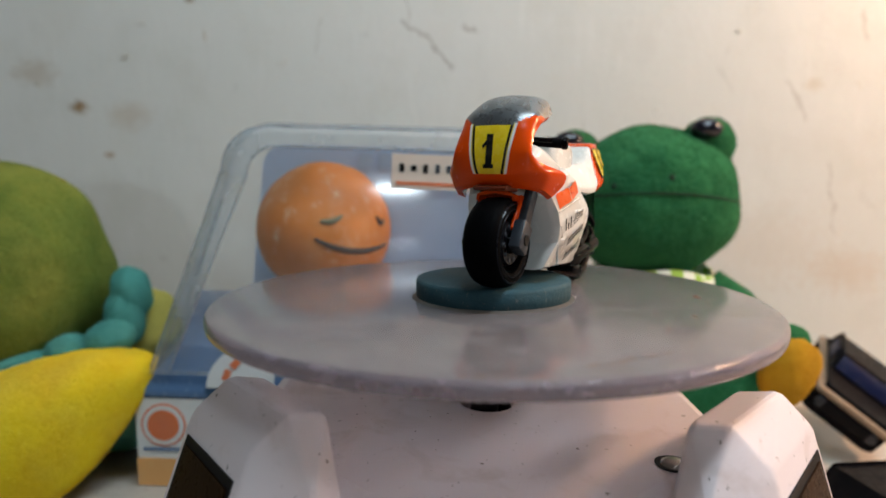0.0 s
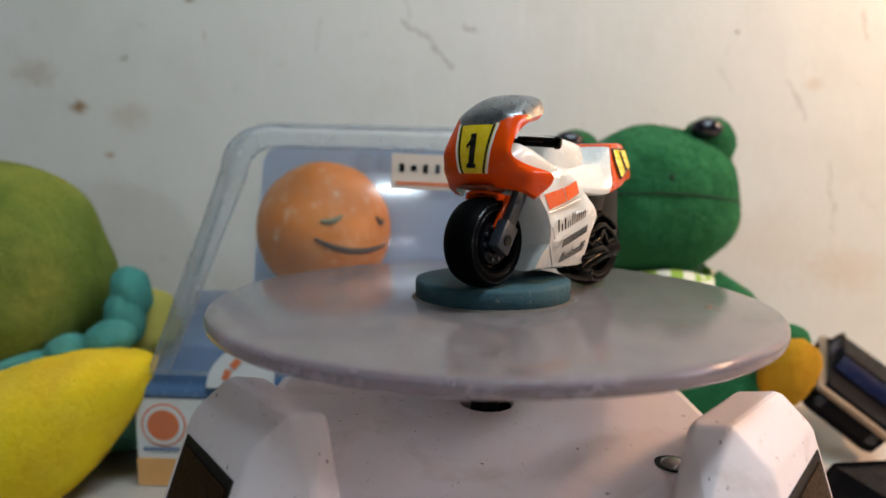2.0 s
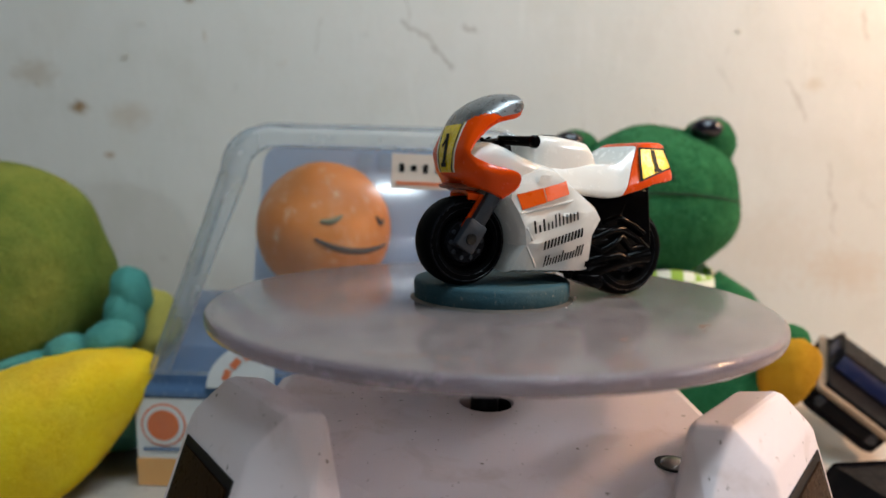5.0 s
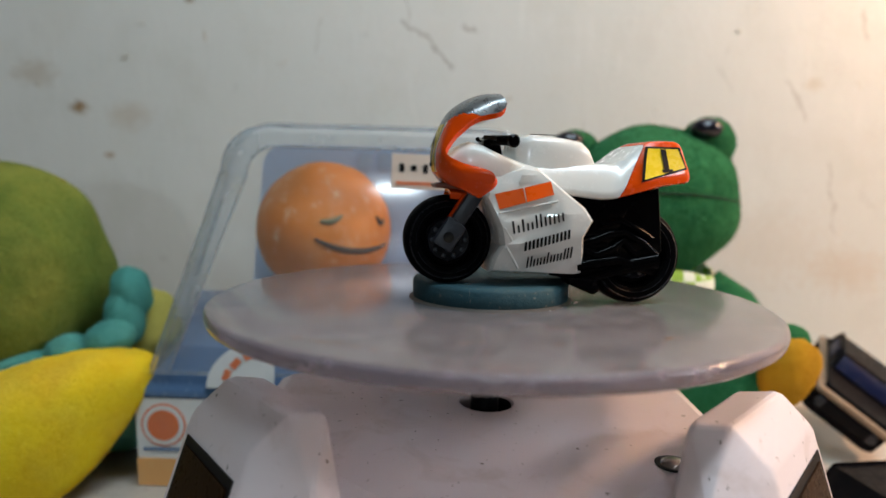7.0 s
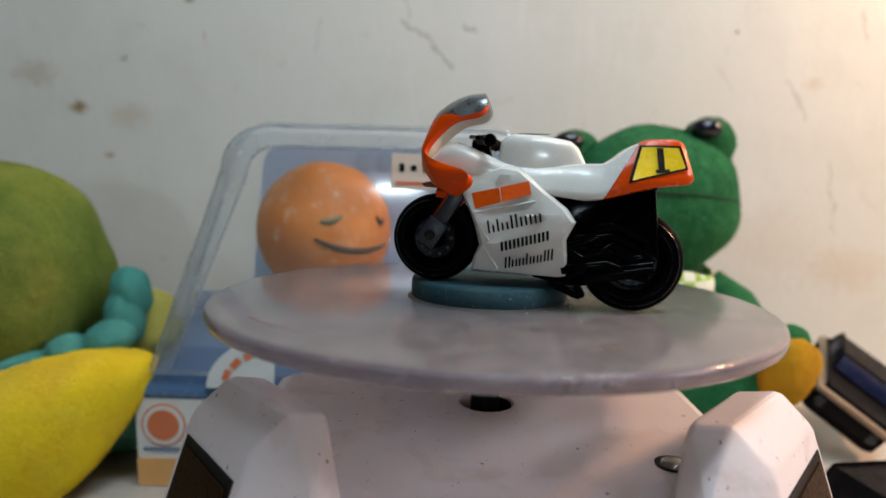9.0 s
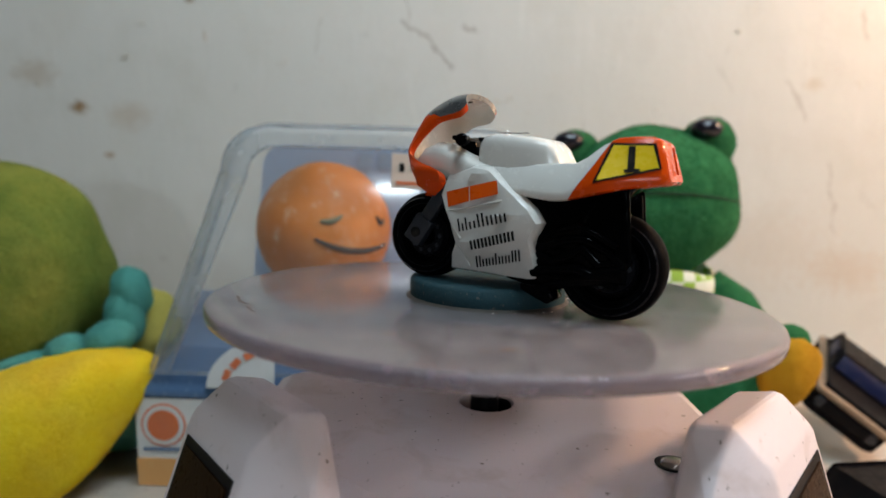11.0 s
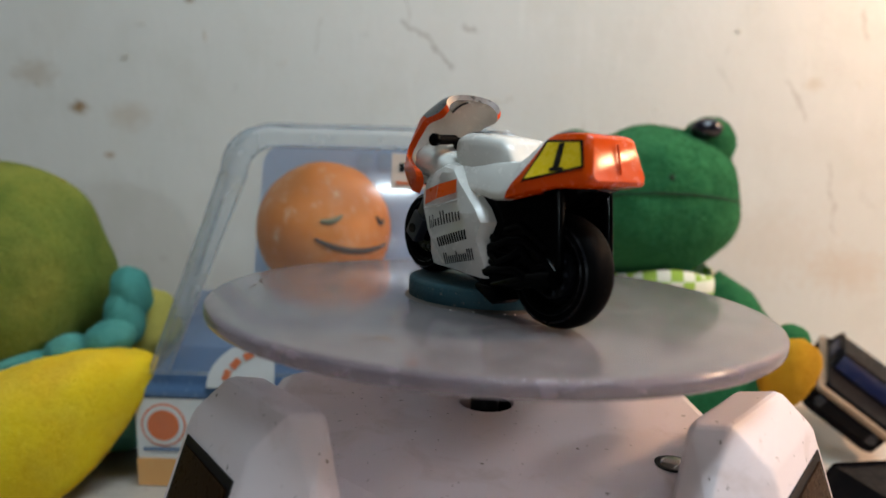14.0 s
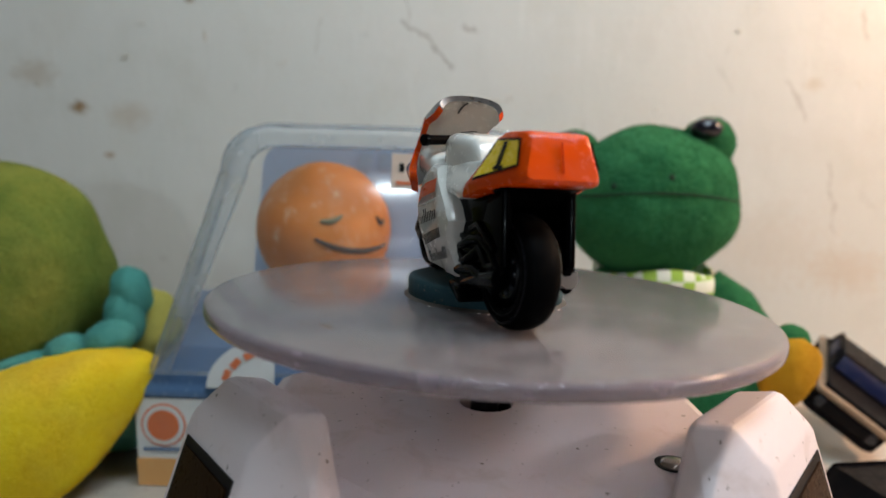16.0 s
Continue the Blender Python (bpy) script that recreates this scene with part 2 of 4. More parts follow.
def lump(centre, radii, turn=None, bm=None, seg=32, rough=0.0, scale=0.08, seed=0):
    """An uneven rounded lump."""
    b2 = bmesh.new()
    bmesh.ops.create_uvsphere(b2, u_segments=seg, v_segments=seg // 2, radius=1)
    for v in b2.verts:
        k = 1 + rough * noise.noise(v.co * 1.7 + Vector((seed, seed * 2, 0)))
        v.co = Vector((v.co.x * radii[0], v.co.y * radii[1], v.co.z * radii[2])) * k * MM
    if turn:
        move(b2, turn)
    bmesh.ops.translate(b2, vec=Vector(centre) * MM, verts=b2.verts)
    return merge(bm, b2)


def tube(points, radii, n=16, bm=None):
    """A bent tube through points."""
    pts = [Vector(p) for p in points]
    rings = []
    for i, p in enumerate(pts):
        d = (pts[min(i + 1, len(pts) - 1)] - pts[max(i - 1, 0)]).normalized()
        side = d.cross(Vector((0.13, 0.21, 0.97))).normalized()
        up = side.cross(d)
        r = radii[i] if isinstance(radii, (list, tuple)) else radii
        rings.append([p + (side * math.cos(2 * math.pi * k / n) + up * math.sin(2 * math.pi * k / n)) * r for k in range(n)])
    return loft(rings, bm=bm)


def letters(text, height, where, name, material, parent):
    """Flat lettering; where(x, y) gives the place in mm of a point x right and y up of the text's middle, in text heights of 1."""
    cu = bpy.data.curves.new("lettering", "FONT")
    cu.body, cu.align_x, cu.align_y, cu.size = text, "CENTER", "CENTER", 1.0
    cu.offset = 0.045
    tmp = new("lettering", cu)
    me = bpy.data.meshes.new_from_object(tmp.evaluated_get(bpy.context.evaluated_depsgraph_get()))
    bpy.data.objects.remove(tmp)
    for v in me.vertices:
        v.co = Vector(where(v.co.x * height, v.co.y * height)) * MM
    me.materials.clear()
    me.materials.append(material)
    me.name = name
    ob = new(name, me)
    ob.parent = parent
    return ob


# ---- room ----
TABLE_EDGE = 0.175


def slab(name, size, at, material, label, category):
    ob = link(name, box([s * 1000 for s in size], [a * 1000 for a in at]), material, smooth=False)
    return tagged(ob, label, category, kind="structure")


wall = link("wall_north", box((3000, 60, 3250), (0, 30, 875)), wall_paint, smooth=False)
wall.location = (0, TABLE_EDGE, 0)
tagged(wall, "old pale painted wall with brown stains and chips", "wall", kind="structure")
slab("wall_south", (3.0, 0.06, 3.25), (0, -2.8, 0.875), room_paint, "plain pale wall behind the viewer", "wall")
slab("wall_west", (0.06, 3.0, 3.25), (-1.53, -1.3, 0.875), room_paint, "plain pale side wall", "wall")
slab("wall_east", (0.06, 3.0, 3.25), (1.53, -1.3, 0.875), room_paint, "plain pale side wall", "wall")
slab("ceiling", (3.1, 3.1, 0.06), (0, -1.3, 1.75), room_paint, "plain pale ceiling", "ceiling")
slab("floor", (3.1, 3.1, 0.06), (0, -1.3, -0.78), table_paint, "plain floor under the table", "floor")

table = thing("table", "pale painted wooden table with worn grimy top", "table")
part("tabletop", box((1300, 620, 25), (0, TABLE_EDGE * 1000 - 312, -12.5), 2), table_paint, table)
for sx in (-600, 600):
    for sy in (-400, 130):
        part("leg", box((45, 45, 722), (sx, sy, -25 - 361), 3), table_paint, table)

# ---- turntable ----
DISC_Z = 0.075
turntable = thing("turntable", "white plastic solar display turntable with clear disc", "turntable", pose(0, 0, 0))


def base_body():
    """A chamfered eight-cornered housing with a dished top and a shaft hole."""
    def ring(r, z, n=8):
        pts = []
        for i in range(n):
            a = math.pi / 8 + 2 * math.pi * i / n
            pts.append((r * math.cos(a) * 1.02, r * math.sin(a) * 0.92 - 2, z))
        return pts
    bm = bmesh.new()
    outer = [ring(58, 2), ring(60, 4), ring(60, 10), ring(55, 46), ring(53, 49.5), ring(50, 51)]
    loft(outer, caps=False, bm=bm)
    hole = [(6.2 * math.cos(2 * math.pi * i / 48) + 0.4, 6.2 * math.sin(2 * math.pi * i / 48), 51) for i in range(48)]
    hv = [bm.verts.new(Vector(p) * MM) for p in hole]
    bm.verts.ensure_lookup_table()
    top = [v for v in bm.verts if abs(v.co.z - 51 * MM) < 1e-6 and v not in hv]
    for i in range(8):
        k0 = (i * 6 + 3) % 48
        fan = [hv[(k0 + j) % 48] for j in range(7)]
        bm.faces.new([top[i]] + [top[(i + 1) % 8]] + fan[::-1])
    low = [bm.verts.new(Vector((p[0], p[1], 38)) * MM) for p in hole]
    for i in range(48):
        bm.faces.new((hv[i], hv[(i + 1) % 48], low[(i + 1) % 48], low[i]))
    bm.faces.new(low)
    return bm


part("housing", base_body(), base_plastic, turntable, sharp=25)
part("hole_lining", revolve([(6.1, 50.6), (6.1, 40), (0, 40)]), dark_hole, turntable)
part("shaft", revolve([(0, 40), (3.2, 40), (3.2, 71), (0, 71)], 24), dark_hole, turntable, "black drive shaft")


def pod(side):
    """A faceted corner post that holds a slanting solar panel."""
    s = side
    ax = 1.2
    fx = 42.0 if s < 0 else 42.8
    ex, ez, fz, cx, dx = (59.6, 55.8, 57.8, 30.0, 35.8) if s < 0 else (61.2, 56.4, 57.2, 29.6, 35.8)
    e, f, g = Vector((ex, -22.0, ez)), Vector((fx, -44.0, fz)), Vector((55.0, -62.0, 3))
    nr = (f - e).cross(g - e)
    hy = e.y - (nr.x * (74.0 - e.x) + nr.z * (3 - e.z)) / nr.y
    pts = [(ax + s * x, y, z) for x, y, z in (
        (51.5 if s < 0 else 53.2, -24.0, 63.9), (45.0, -24.0, 63.6), (cx, -41.0, 63.6), (dx, -43.0, 64.2),
        (ex, -22.0, ez), (fx, -44.0, fz), (30.6, -48.2, 52.6),
        (53.0, -15.0, 55), (44.0, -15.0, 55),
        (18.0, -47.0, 3), (27.0, -53.0, 3), (55.0, -62.0, 3), (74.0, hy, 3), (64.0, -12.0, 3), (40.0, -12.0, 3))]
    bm = bmesh.new()
    for p in pts:
        bm.verts.new(Vector(p) * MM)
    bmesh.ops.convex_hull(bm, input=list(bm.verts))
    bmesh.ops.dissolve_limit(bm, angle_limit=radians(4), verts=bm.verts, edges=bm.edges)
    bmesh.ops.recalc_face_normals(bm, faces=bm.faces)
    bmesh.ops.bevel(bm, geom=list(bm.edges), offset=0.8 * MM, segments=2, profile=0.5, affect="EDGES")
    ob = part("corner_post", bm, base_plastic, turntable, sharp=14)
    # panel in the outward slanting face
    e, f = Vector((ax + s * ex, -22.0, ez)), Vector((ax + s * fx, -44.0, fz))
    g, h = Vector((ax + s * 55.0, -62.0, 3)), Vector((ax + s * 74.0, hy, 3))
    nrm = (f - e).cross(h - e).normalized()
    if nrm.x * s < 0:
        nrm = -nrm

    def on(a, b, lift):
        return (e * (1 - a) + f * a) * (1 - b) + (h * (1 - a) + g * a) * b + nrm * lift
    for nm, lo, hi, t, lift, mat, lab in (("panel_rim", 0.08, 0.92, 0.07, 0.25, dark_hole, "black recess round the cell"), ("solar_panel", 0.13, 0.88, 0.10, 0.5, solar_mat, "dark brown solar cell")):
        q = [on(lo, t, lift), on(hi, t + 0.02, lift), on(hi, 0.95, lift), on(lo, 0.95, lift)]
        part(nm, loft([[p - nrm * 1.0 for p in q], q]), mat, ob, lab, smooth=False)
    return ob


pod(-1)
pod(1)
for x, y in ((33.1, -29.6),):
    sc = part("screw", revolve([(0, 52.2), (1.2, 52.1), (2.3, 51.6), (2.6, 50.8), (2.6, 49)], 20), screw_metal, turntable, "dull steel screw in a dark hole", sharp=60)
    sc.location = (x * MM, y * MM, 0)
    rim = part("screw_hole", revolve([(3.4, 51.05), (3.5, 51.3), (2.4, 51.15), (2.4, 50)], 24), dark_hole, turntable)
    rim.location = (x * MM, y * MM, 0)

dbm = revolve([(0, 0.6), (58.6, 0.6), (59.3, 0.45), (59.8, 0.05), (60, -0.5), (60, -1.6), (59.8, -2.2), (59.3, -2.55), (58.6, -2.7), (0, -2.7)], 128)
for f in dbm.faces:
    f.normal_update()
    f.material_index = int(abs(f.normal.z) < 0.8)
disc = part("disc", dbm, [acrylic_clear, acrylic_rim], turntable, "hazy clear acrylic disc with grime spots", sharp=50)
hub = part("disc_hub", revolve([(0, -2.75), (6, -2.75), (6, -6), (3.6, -7), (3.6, -9), (0, -9)], 32), acrylic_clear, disc, "clear hub under the disc")

grime = plastic("brown_grime", (0.13, 0.075, 0.045), 0.7, (0.05, 0.03, 0.02), 0.6)
black_speck = plastic("black_speck", (0.02, 0.015, 0.012), 0.7)


def mark_on_disc(x, y, rx, ry, turn, mat, seed, label=""):
    """A ragged flake of dirt lying on the disc."""
    rnd = random.Random(seed)
    n = 13
    ks = [rnd.uniform(0.45, 1.1) for _ in range(n)]
    ring = [Vector((rx * k * math.cos(2 * math.pi * i / n), ry * k * math.sin(2 * math.pi * i / n), 0)) for i, k in enumerate(ks)]
    ring = [Matrix.Rotation(radians(turn), 3, "Z") @ p + Vector((x, y, 0)) for p in ring]
    part("grime_mark", loft([[p + Vector((0, 0, 0.58)) for p in ring], [p * 1.0 + Vector((0, 0, 0.64)) for p in ring]]), mat, disc, label, smooth=False)


for i, (x, y, rx, ry, turn) in enumerate(((-33.7, -41.5, 1.7, 0.5, -30), (-31.4, -43.2, 1.2, 0.35, -20), (-29.1, -44.1, 1.6, 0.55, -14), (-26.6, -44.4, 1.5, 0.4, 0),
                                          (-23.4, -46.6, 1.6, 0.5, -35), (-20.6, -47.9, 1.2, 0.4, -20), (27.9, -36.8, 1.5, 0.9, 50), (26.0, -40.1, 1.6, 0.3, 60),
                                          (30.0, -36.0, 0.9, 0.5, 10), (-6.1, -42.8, 1.3, 0.35, 30), (-3.8, -42.0, 0.8, 0.3, 30), (8.6, -42.5, 1.6, 0.6, 20))):
    mark_on_disc(x, y, rx, ry, turn, grime, i, "brown grime")
for i, (x, y) in enumerate(((-39.5, 32.7), (30.7, -49.8), (24.0, -47.1), (-29.3, 34.7), (-27.8, 4.2), (20.7, -53.5), (24.7, -50.4), (44.4, -23.7), (-25.3, -10.3), (-23.2, -10.8), (-30.8, 6.7))):
    mark_on_disc(x, y, 0.42, 0.34, i * 40, black_speck, 50 + i, "dark speck")
rnd = random.Random(4)
for i in range(26):
    a = rnd.uniform(-1.0, 0.9)
    r = rnd.uniform(17.3, 19.2)
    mark_on_disc(r * math.cos(a), r * math.sin(a) - 1, rnd.uniform(0.2, 0.6), 0.2, rnd.uniform(0, 180), grime if i % 3 else white_print, 90 + i)

# ---- rubber puck ----
puck = link("puck", revolve([(0, 0), (16.7, 0), (17.0, 0.3), (17.1, 3.6), (16.8, 4.2), (16.2, 4.4), (0, 4.4)], 72), puck_rubber, sharp=50)
part("glue_line", revolve([(16.9, -0.02), (17.9, 0.0), (17.5, 0.25), (17.05, 0.45)], 72), glue_brown, puck, "brown glue line round the foot")
tagged(puck, "blue-green rubber puck stuck to the clear disc", "puck")

# ---- toy motorbike (mm: u backwards from the front axle, v to its right, w up from the disc) ----
bike = thing("toy_motorbike", "toy racing motorbike in white and orange with silver screen", "toy motorbike")


def mix(a, b, t):
    return a + (b - a) * t


def table_at(rows, x):
    """Values between rows (x, ...) of a table."""
    if x <= rows[0][0]:
        return rows[0][1:]
    for a, b in zip(rows, rows[1:]):
        if x <= b[0]:
            t = (x - a[0]) / (b[0] - a[0])
            return tuple(mix(p, q, t) for p, q in zip(a[1:], b[1:]))
    return rows[-1][1:]


def smooth_at(rows, x):
    """The same with a soft curve through the rows."""
    n = len(rows)
    i = max(0, min(n - 2, next((k for k in range(n - 1) if x <= rows[k + 1][0]), n - 2)))
    a, b, c, d = rows[max(i - 1, 0)], rows[i], rows[i + 1], rows[min(i + 2, n - 1)]
    t = (x - b[0]) / (c[0] - b[0])
    return tuple(0.5 * (2 * q + (r - p) * t + (2 * p - 5 * q + 4 * r - s) * t * t + (3 * q - p - 3 * r + s) * t ** 3)
                 for p, q, r, s in zip(a[1:], b[1:], c[1:], d[1:]))


# station: middle (u, w), edge (u, w), half width
COWL = [(0, -1.0, 25.7, 4.0, 23.3, 10.5), (1, -2.2, 26.9, 7.1, 25.8, 11.8), (2, -3.1, 28.3, 6.6, 28.0, 12.0), (3, -3.3, 29.8, 1.4, 29.6, 10.0),
        (4, -3.2, 32.0, -1.7, 31.4, 8.6), (5, -2.6, 34.6, -0.8, 33.8, 8.1), (6, -1.7, 37.3, 1.4, 36.2, 8.0), (7, -0.2, 39.9, 4.4, 38.4, 8.3),
        (8, 2.6, 42.1, 8.5, 39.5, 8.1), (9, 6.2, 43.6, 9.9, 40.4, 7.8), (10, 9.4, 43.9, 10.4, 41.3, 7.3)]


def cowl_point(s, f):
    """The cowl's skin: s from the lower lip to the top, f from the left edge -1 to the right edge 1."""
    uc, wc, ue, we, hv = smooth_at(COWL, s)
    k = abs(f)
    bend = 1 - max(0.0, math.cos(k * math.pi / 2)) ** mix(0.62, 0.9, min(s / 9, 1))
    return Vector((mix(uc, ue, bend), hv * math.copysign(math.sin(k * math.pi / 2) ** 0.8, f), mix(wc, we, bend)))


def cowl_by_width(s, v):
    lo, hi = 0.0, 1.0
    for _ in range(22):
        m = (lo + hi) / 2
        lo, hi = (m, hi) if cowl_point(s, m).y < abs(v) else (lo, m)
    return cowl_point(s, math.copysign(lo, v))


def cowl():
    bm = bmesh.new()
    rows = 60
    grid, inner = [], []
    for i in range(rows + 1):
        s = 10 * i / rows
        b = mix(2.3, 3.8, min(max((s - 1.5) / 4.5, 0), 1))
        stops = [0, b * 0.33, b * 0.66, b, b + 0.55, b + 0.72, b + 1.25]
        last = cowl_point(s, 1).y
        stops += [mix(stops[-1], last, (k / 8) ** 0.8) for k in range(1, 9)]
        half = [cowl_by_width(s, v) for v in stops]
        half[-1] = cowl_point(s, 1)
        line = [Vector((p.x, -p.y, p.z)) for p in half[:0:-1]] + half
        grid.append([bm.verts.new(p * MM) for p in line])
        inner.append([bm.verts.new(p * MM) for p in [Vector((q.x + 0.9 * max(0.0, 1 - i / rows * 1.05), q.y * 0.88, q.z - 0.55 - 0.5 * i / rows)) for q in line]])
    n = len(grid[0])
    mid = n // 2
    for i in range(rows):
        s = 10 * (i + 0.5) / rows
        for j in range(n - 1):
            k = j - mid if j >= mid else mid - 1 - j
            f = bm.faces.new((grid[i][j], grid[i][j + 1], grid[i + 1][j + 1], grid[i + 1][j]))
            f.material_index = 0
            if s > 6.0 + 0.12 * max(0, k - 3):
                f.material_index = 1
            elif 1.7 < s:
                f.material_index = 2 if k < 3 else 3 if k == 3 else 2 if k == 4 else 4 if k == 5 else 0
            g = bm.faces.new((inner[i][j], inner[i + 1][j], inner[i + 1][j + 1], inner[i][j + 1]))
            g.material_index = 5
    rim = [(grid[0], inner[0], 0), (grid[-1], inner[-1], 1)]
    rim += [([r[0] for r in grid], [r[0] for r in inner], 0), ([r[-1] for r in grid], [r[-1] for r in inner], 0)]
    for a, b, mi in rim:
        for p, q, r, t in zip(a, a[1:], b[1:], b):
            bm.faces.new((p, q, r, t)).material_index = mi
    return bm


cowl_ob = part("cowl", cowl(), [orange_toy, silver_toy, yellow_toy, black_print, white_print, white_toy], bike, "orange cowl with silver screen and yellow number plate", sharp=50)


def cowl_text(x, y):
    s = 3.9 + y / 2.25
    p = cowl_by_width(s, -x)
    return p + Vector((-0.34, 0, 0.04))


part("screen_seam", tube([cowl_point(s, 0) + Vector((1.3 * max(0.0, 1 - s / 9.5), 0, -1.35)) for s in (8.0, 8.5, 9.0, 9.5)], 0.22, 8), fork_grey, cowl_ob, "grey seam inside the screen")
letters("1", 7.6, lambda x, y: cowl_text(x * 1.0, y), "race_number", black_print, cowl_ob)
part("number_flag", loft([[cowl_text(*p) + Vector((d, 0, 0)) for p in ((-1.45, 1.35), (-0.2, 2.75), (0.2, 2.2), (-1.2, 0.9))] for d in (0.1, -0.02)]), black_print, cowl_ob, smooth=False)
part("number_foot", prism([(0, 0), (0.2, 0), (0.12, 0.8), (-0.05, 0.8)], -1.05, 1.05), black_print, cowl_ob).location = (cowl_text(0, -2.75) - Vector((0.0, 0, 0.4))) * MM

# fairing sides
FAIR = [(7.2, 27.6), (13.4, 29.5), (16.8, 29.1), (26.7, 21.2), (28.4, 18.7), (26.7, 15.2), (27.1, 12.0), (27.6, 6.9), (7.9, 7.8), (8.4, 10.8), (9.6, 13.4), (8.6, 17.5), (6.0, 23.4)]


def fair_v(w, u=14.0):
    return table_at([(6, 7.4), (10, 9.2), (16, 11.2), (20, 11.6), (26, 10.5), (29.6, 9.0)], w)[0] - 0.9 * max(0.0, (u - 14) / 14) - 0.22 * max(0.0, 14 - u)


def fairing():
    c = Vector((17, 0, 17))
    rings = []
    for sgn in (-1, 1):
        for inset, dv in ((0.0, -1.6), (0.25, -0.7), (0.9, 0.0)):
            ring = []
            for u, w in FAIR:
                d = (Vector((u, 0, w)) - c)
                p = c + d * (1 - inset / d.length)
                ring.append((p.x, sgn * (fair_v(p.z, p.x) + dv), p.z))
            rings.append(ring)
    rings = rings[2::-1] + rings[3:]
    bm = loft(rings, caps=False)
    # side skins, divided so that they follow the curve
    bm.verts.ensure_lookup_table()
    n = len(FAIR)
    for ring, sgn in ((list(bm.verts)[:n], -1), (list(bm.verts)[-n:], 1)):
        bm.faces.new(ring)
    big = [f for f in bm.faces if len(f.verts) > 4]
    big = bmesh.ops.triangulate(bm, faces=big)["faces"]
    for sgn in (-1, 1):
        for k in range(24):
            mine = [f for f in bm.faces if f.calc_center_median().y * sgn > 6 * MM and abs(f.normal.y) > 0.7]
            geom = list({v for f in mine for v in f.verts}) + list({e for f in mine for e in f.edges}) + mine
            axis, at = ((0, 0, 1), (0, 0, (8 + 1.5 * k) * MM)) if k < 14 else ((1, 0, 0), ((9 + 1.9 * (k - 14)) * MM, 0, 0))
            bm.normal_update()
            bmesh.ops.bisect_plane(bm, geom=geom, dist=1e-7, plane_co=at, plane_no=axis)
    bm.normal_update()
    for f in bm.faces:
        if abs(f.normal.y) > 0.9:
            for v in f.verts:
                u, w = v.co.x / MM, v.co.z / MM
                if abs(v.co.y) > (fair_v(w, u) - 0.6) * MM:
                    v.co.y = math.copysign(fair_v(w, u) * MM, v.co.y)
    return bm


fair = part("fairing", fairing(), white_toy, bike, "white lower fairing with orange and black markings", sharp=28)


def side_patch(name, poly, lift, mat, parent, vf=fair_v, sgns=(-1, 1), n=5):
    """A thin marking that follows the side, as a quad (u, w) x 4."""
    for sgn in sgns:
        bm = bmesh.new()
        a, b, c, d = [Vector((p[0], 0, p[1])) for p in poly]
        g = []
        for i in range(n + 1):
            l, r = a.lerp(d, i / n), b.lerp(c, i / n)
            row = []
            for j in range(n + 1):
                p = l.lerp(r, j / n)
                row.append(bm.verts.new(Vector((p.x, sgn * (vf(p.z, p.x) + lift), p.z)) * MM))
            g.append(row)
        for i in range(n):
            for j in range(n):
                bm.faces.new((g[i][j], g[i][j + 1], g[i + 1][j + 1], g[i + 1][j]))
        part(name, bm, mat, parent)


side_patch("orange_block", [(7.9, 23.7), (13.3, 25.0), (13.8, 22.2), (8.8, 20.7)], 0.12, orange_print, fair, n=8)
side_patch("orange_block", [(13.5, 25.05), (19.0, 26.4), (19.6, 23.8), (14.0, 22.25)], 0.12, orange_print, fair, n=8)
# moulded lines and ribs
for a, b in (((8.6, 20.0), (20.5, 22.5)), ((10.6, 13.4), (13.4, 8.9)), ((10.0, 17.2), (11.6, 14.6))):
    for sgn in (-1, 1):
        p, q = [Vector((u, sgn * (fair_v(w, u) - 0.12), w)) for u, w in (a, b)]
        part("rib", rod(p, q, 0.26, n=8), white_toy, fair)


def mark(u0, w0, du, dw, width, height, lean=0.08):
    """A printed bar, standing at (u0, w0) on a line that climbs by dw over du."""
    up = Vector((-dw / du, 1)).normalized() * height
    rt = Vector((1, dw / du)).normalized() * width
    p = Vector((u0, w0))
    up = up + Vector((lean * height, 0))
    side_patch("printed_bar", [p + up, p + up + rt, p + rt, p], 0.13, black_print, fair, n=3)


def line_of(u0, w0, u1, w1, heights, width):
    k = len(heights)
    for i, h in enumerate(heights):
        t = i / (k - 1)
        mark(mix(u0, u1, t), mix(w0, w1, t), u1 - u0, w1 - w0, width, h)


line_of(11.6, 16.0, 21.4, 18.55, (2.6, 1.5, 2.5, 1.5, 1.5, 2.7, 2.7, 1.9, 1.9, 1.9, 1.7, 1.7), 0.42)
# two printed marks, drawn as plain pairs of bars
for i in range(6):
    for k in (0.0, 0.085):
        t = i / 6 + k
        mark(mix(14.1, 23.6, t), mix(12.5, 15.2, t), 9.5, 2.7, 0.52, 1.95, 0.2)
for i in range(7):
    for k in (0.0, 0.075):
        t = i / 7 + k
        tall = (i in (0, 6)) or (i == 3 and k == 0) or (i == 5 and k > 0)
        mark(mix(14.9, 24.5, t), mix(9.0, 11.2, t), 9.5, 2.3, 0.38, 2.4 if tall else 1.6, 0.25)


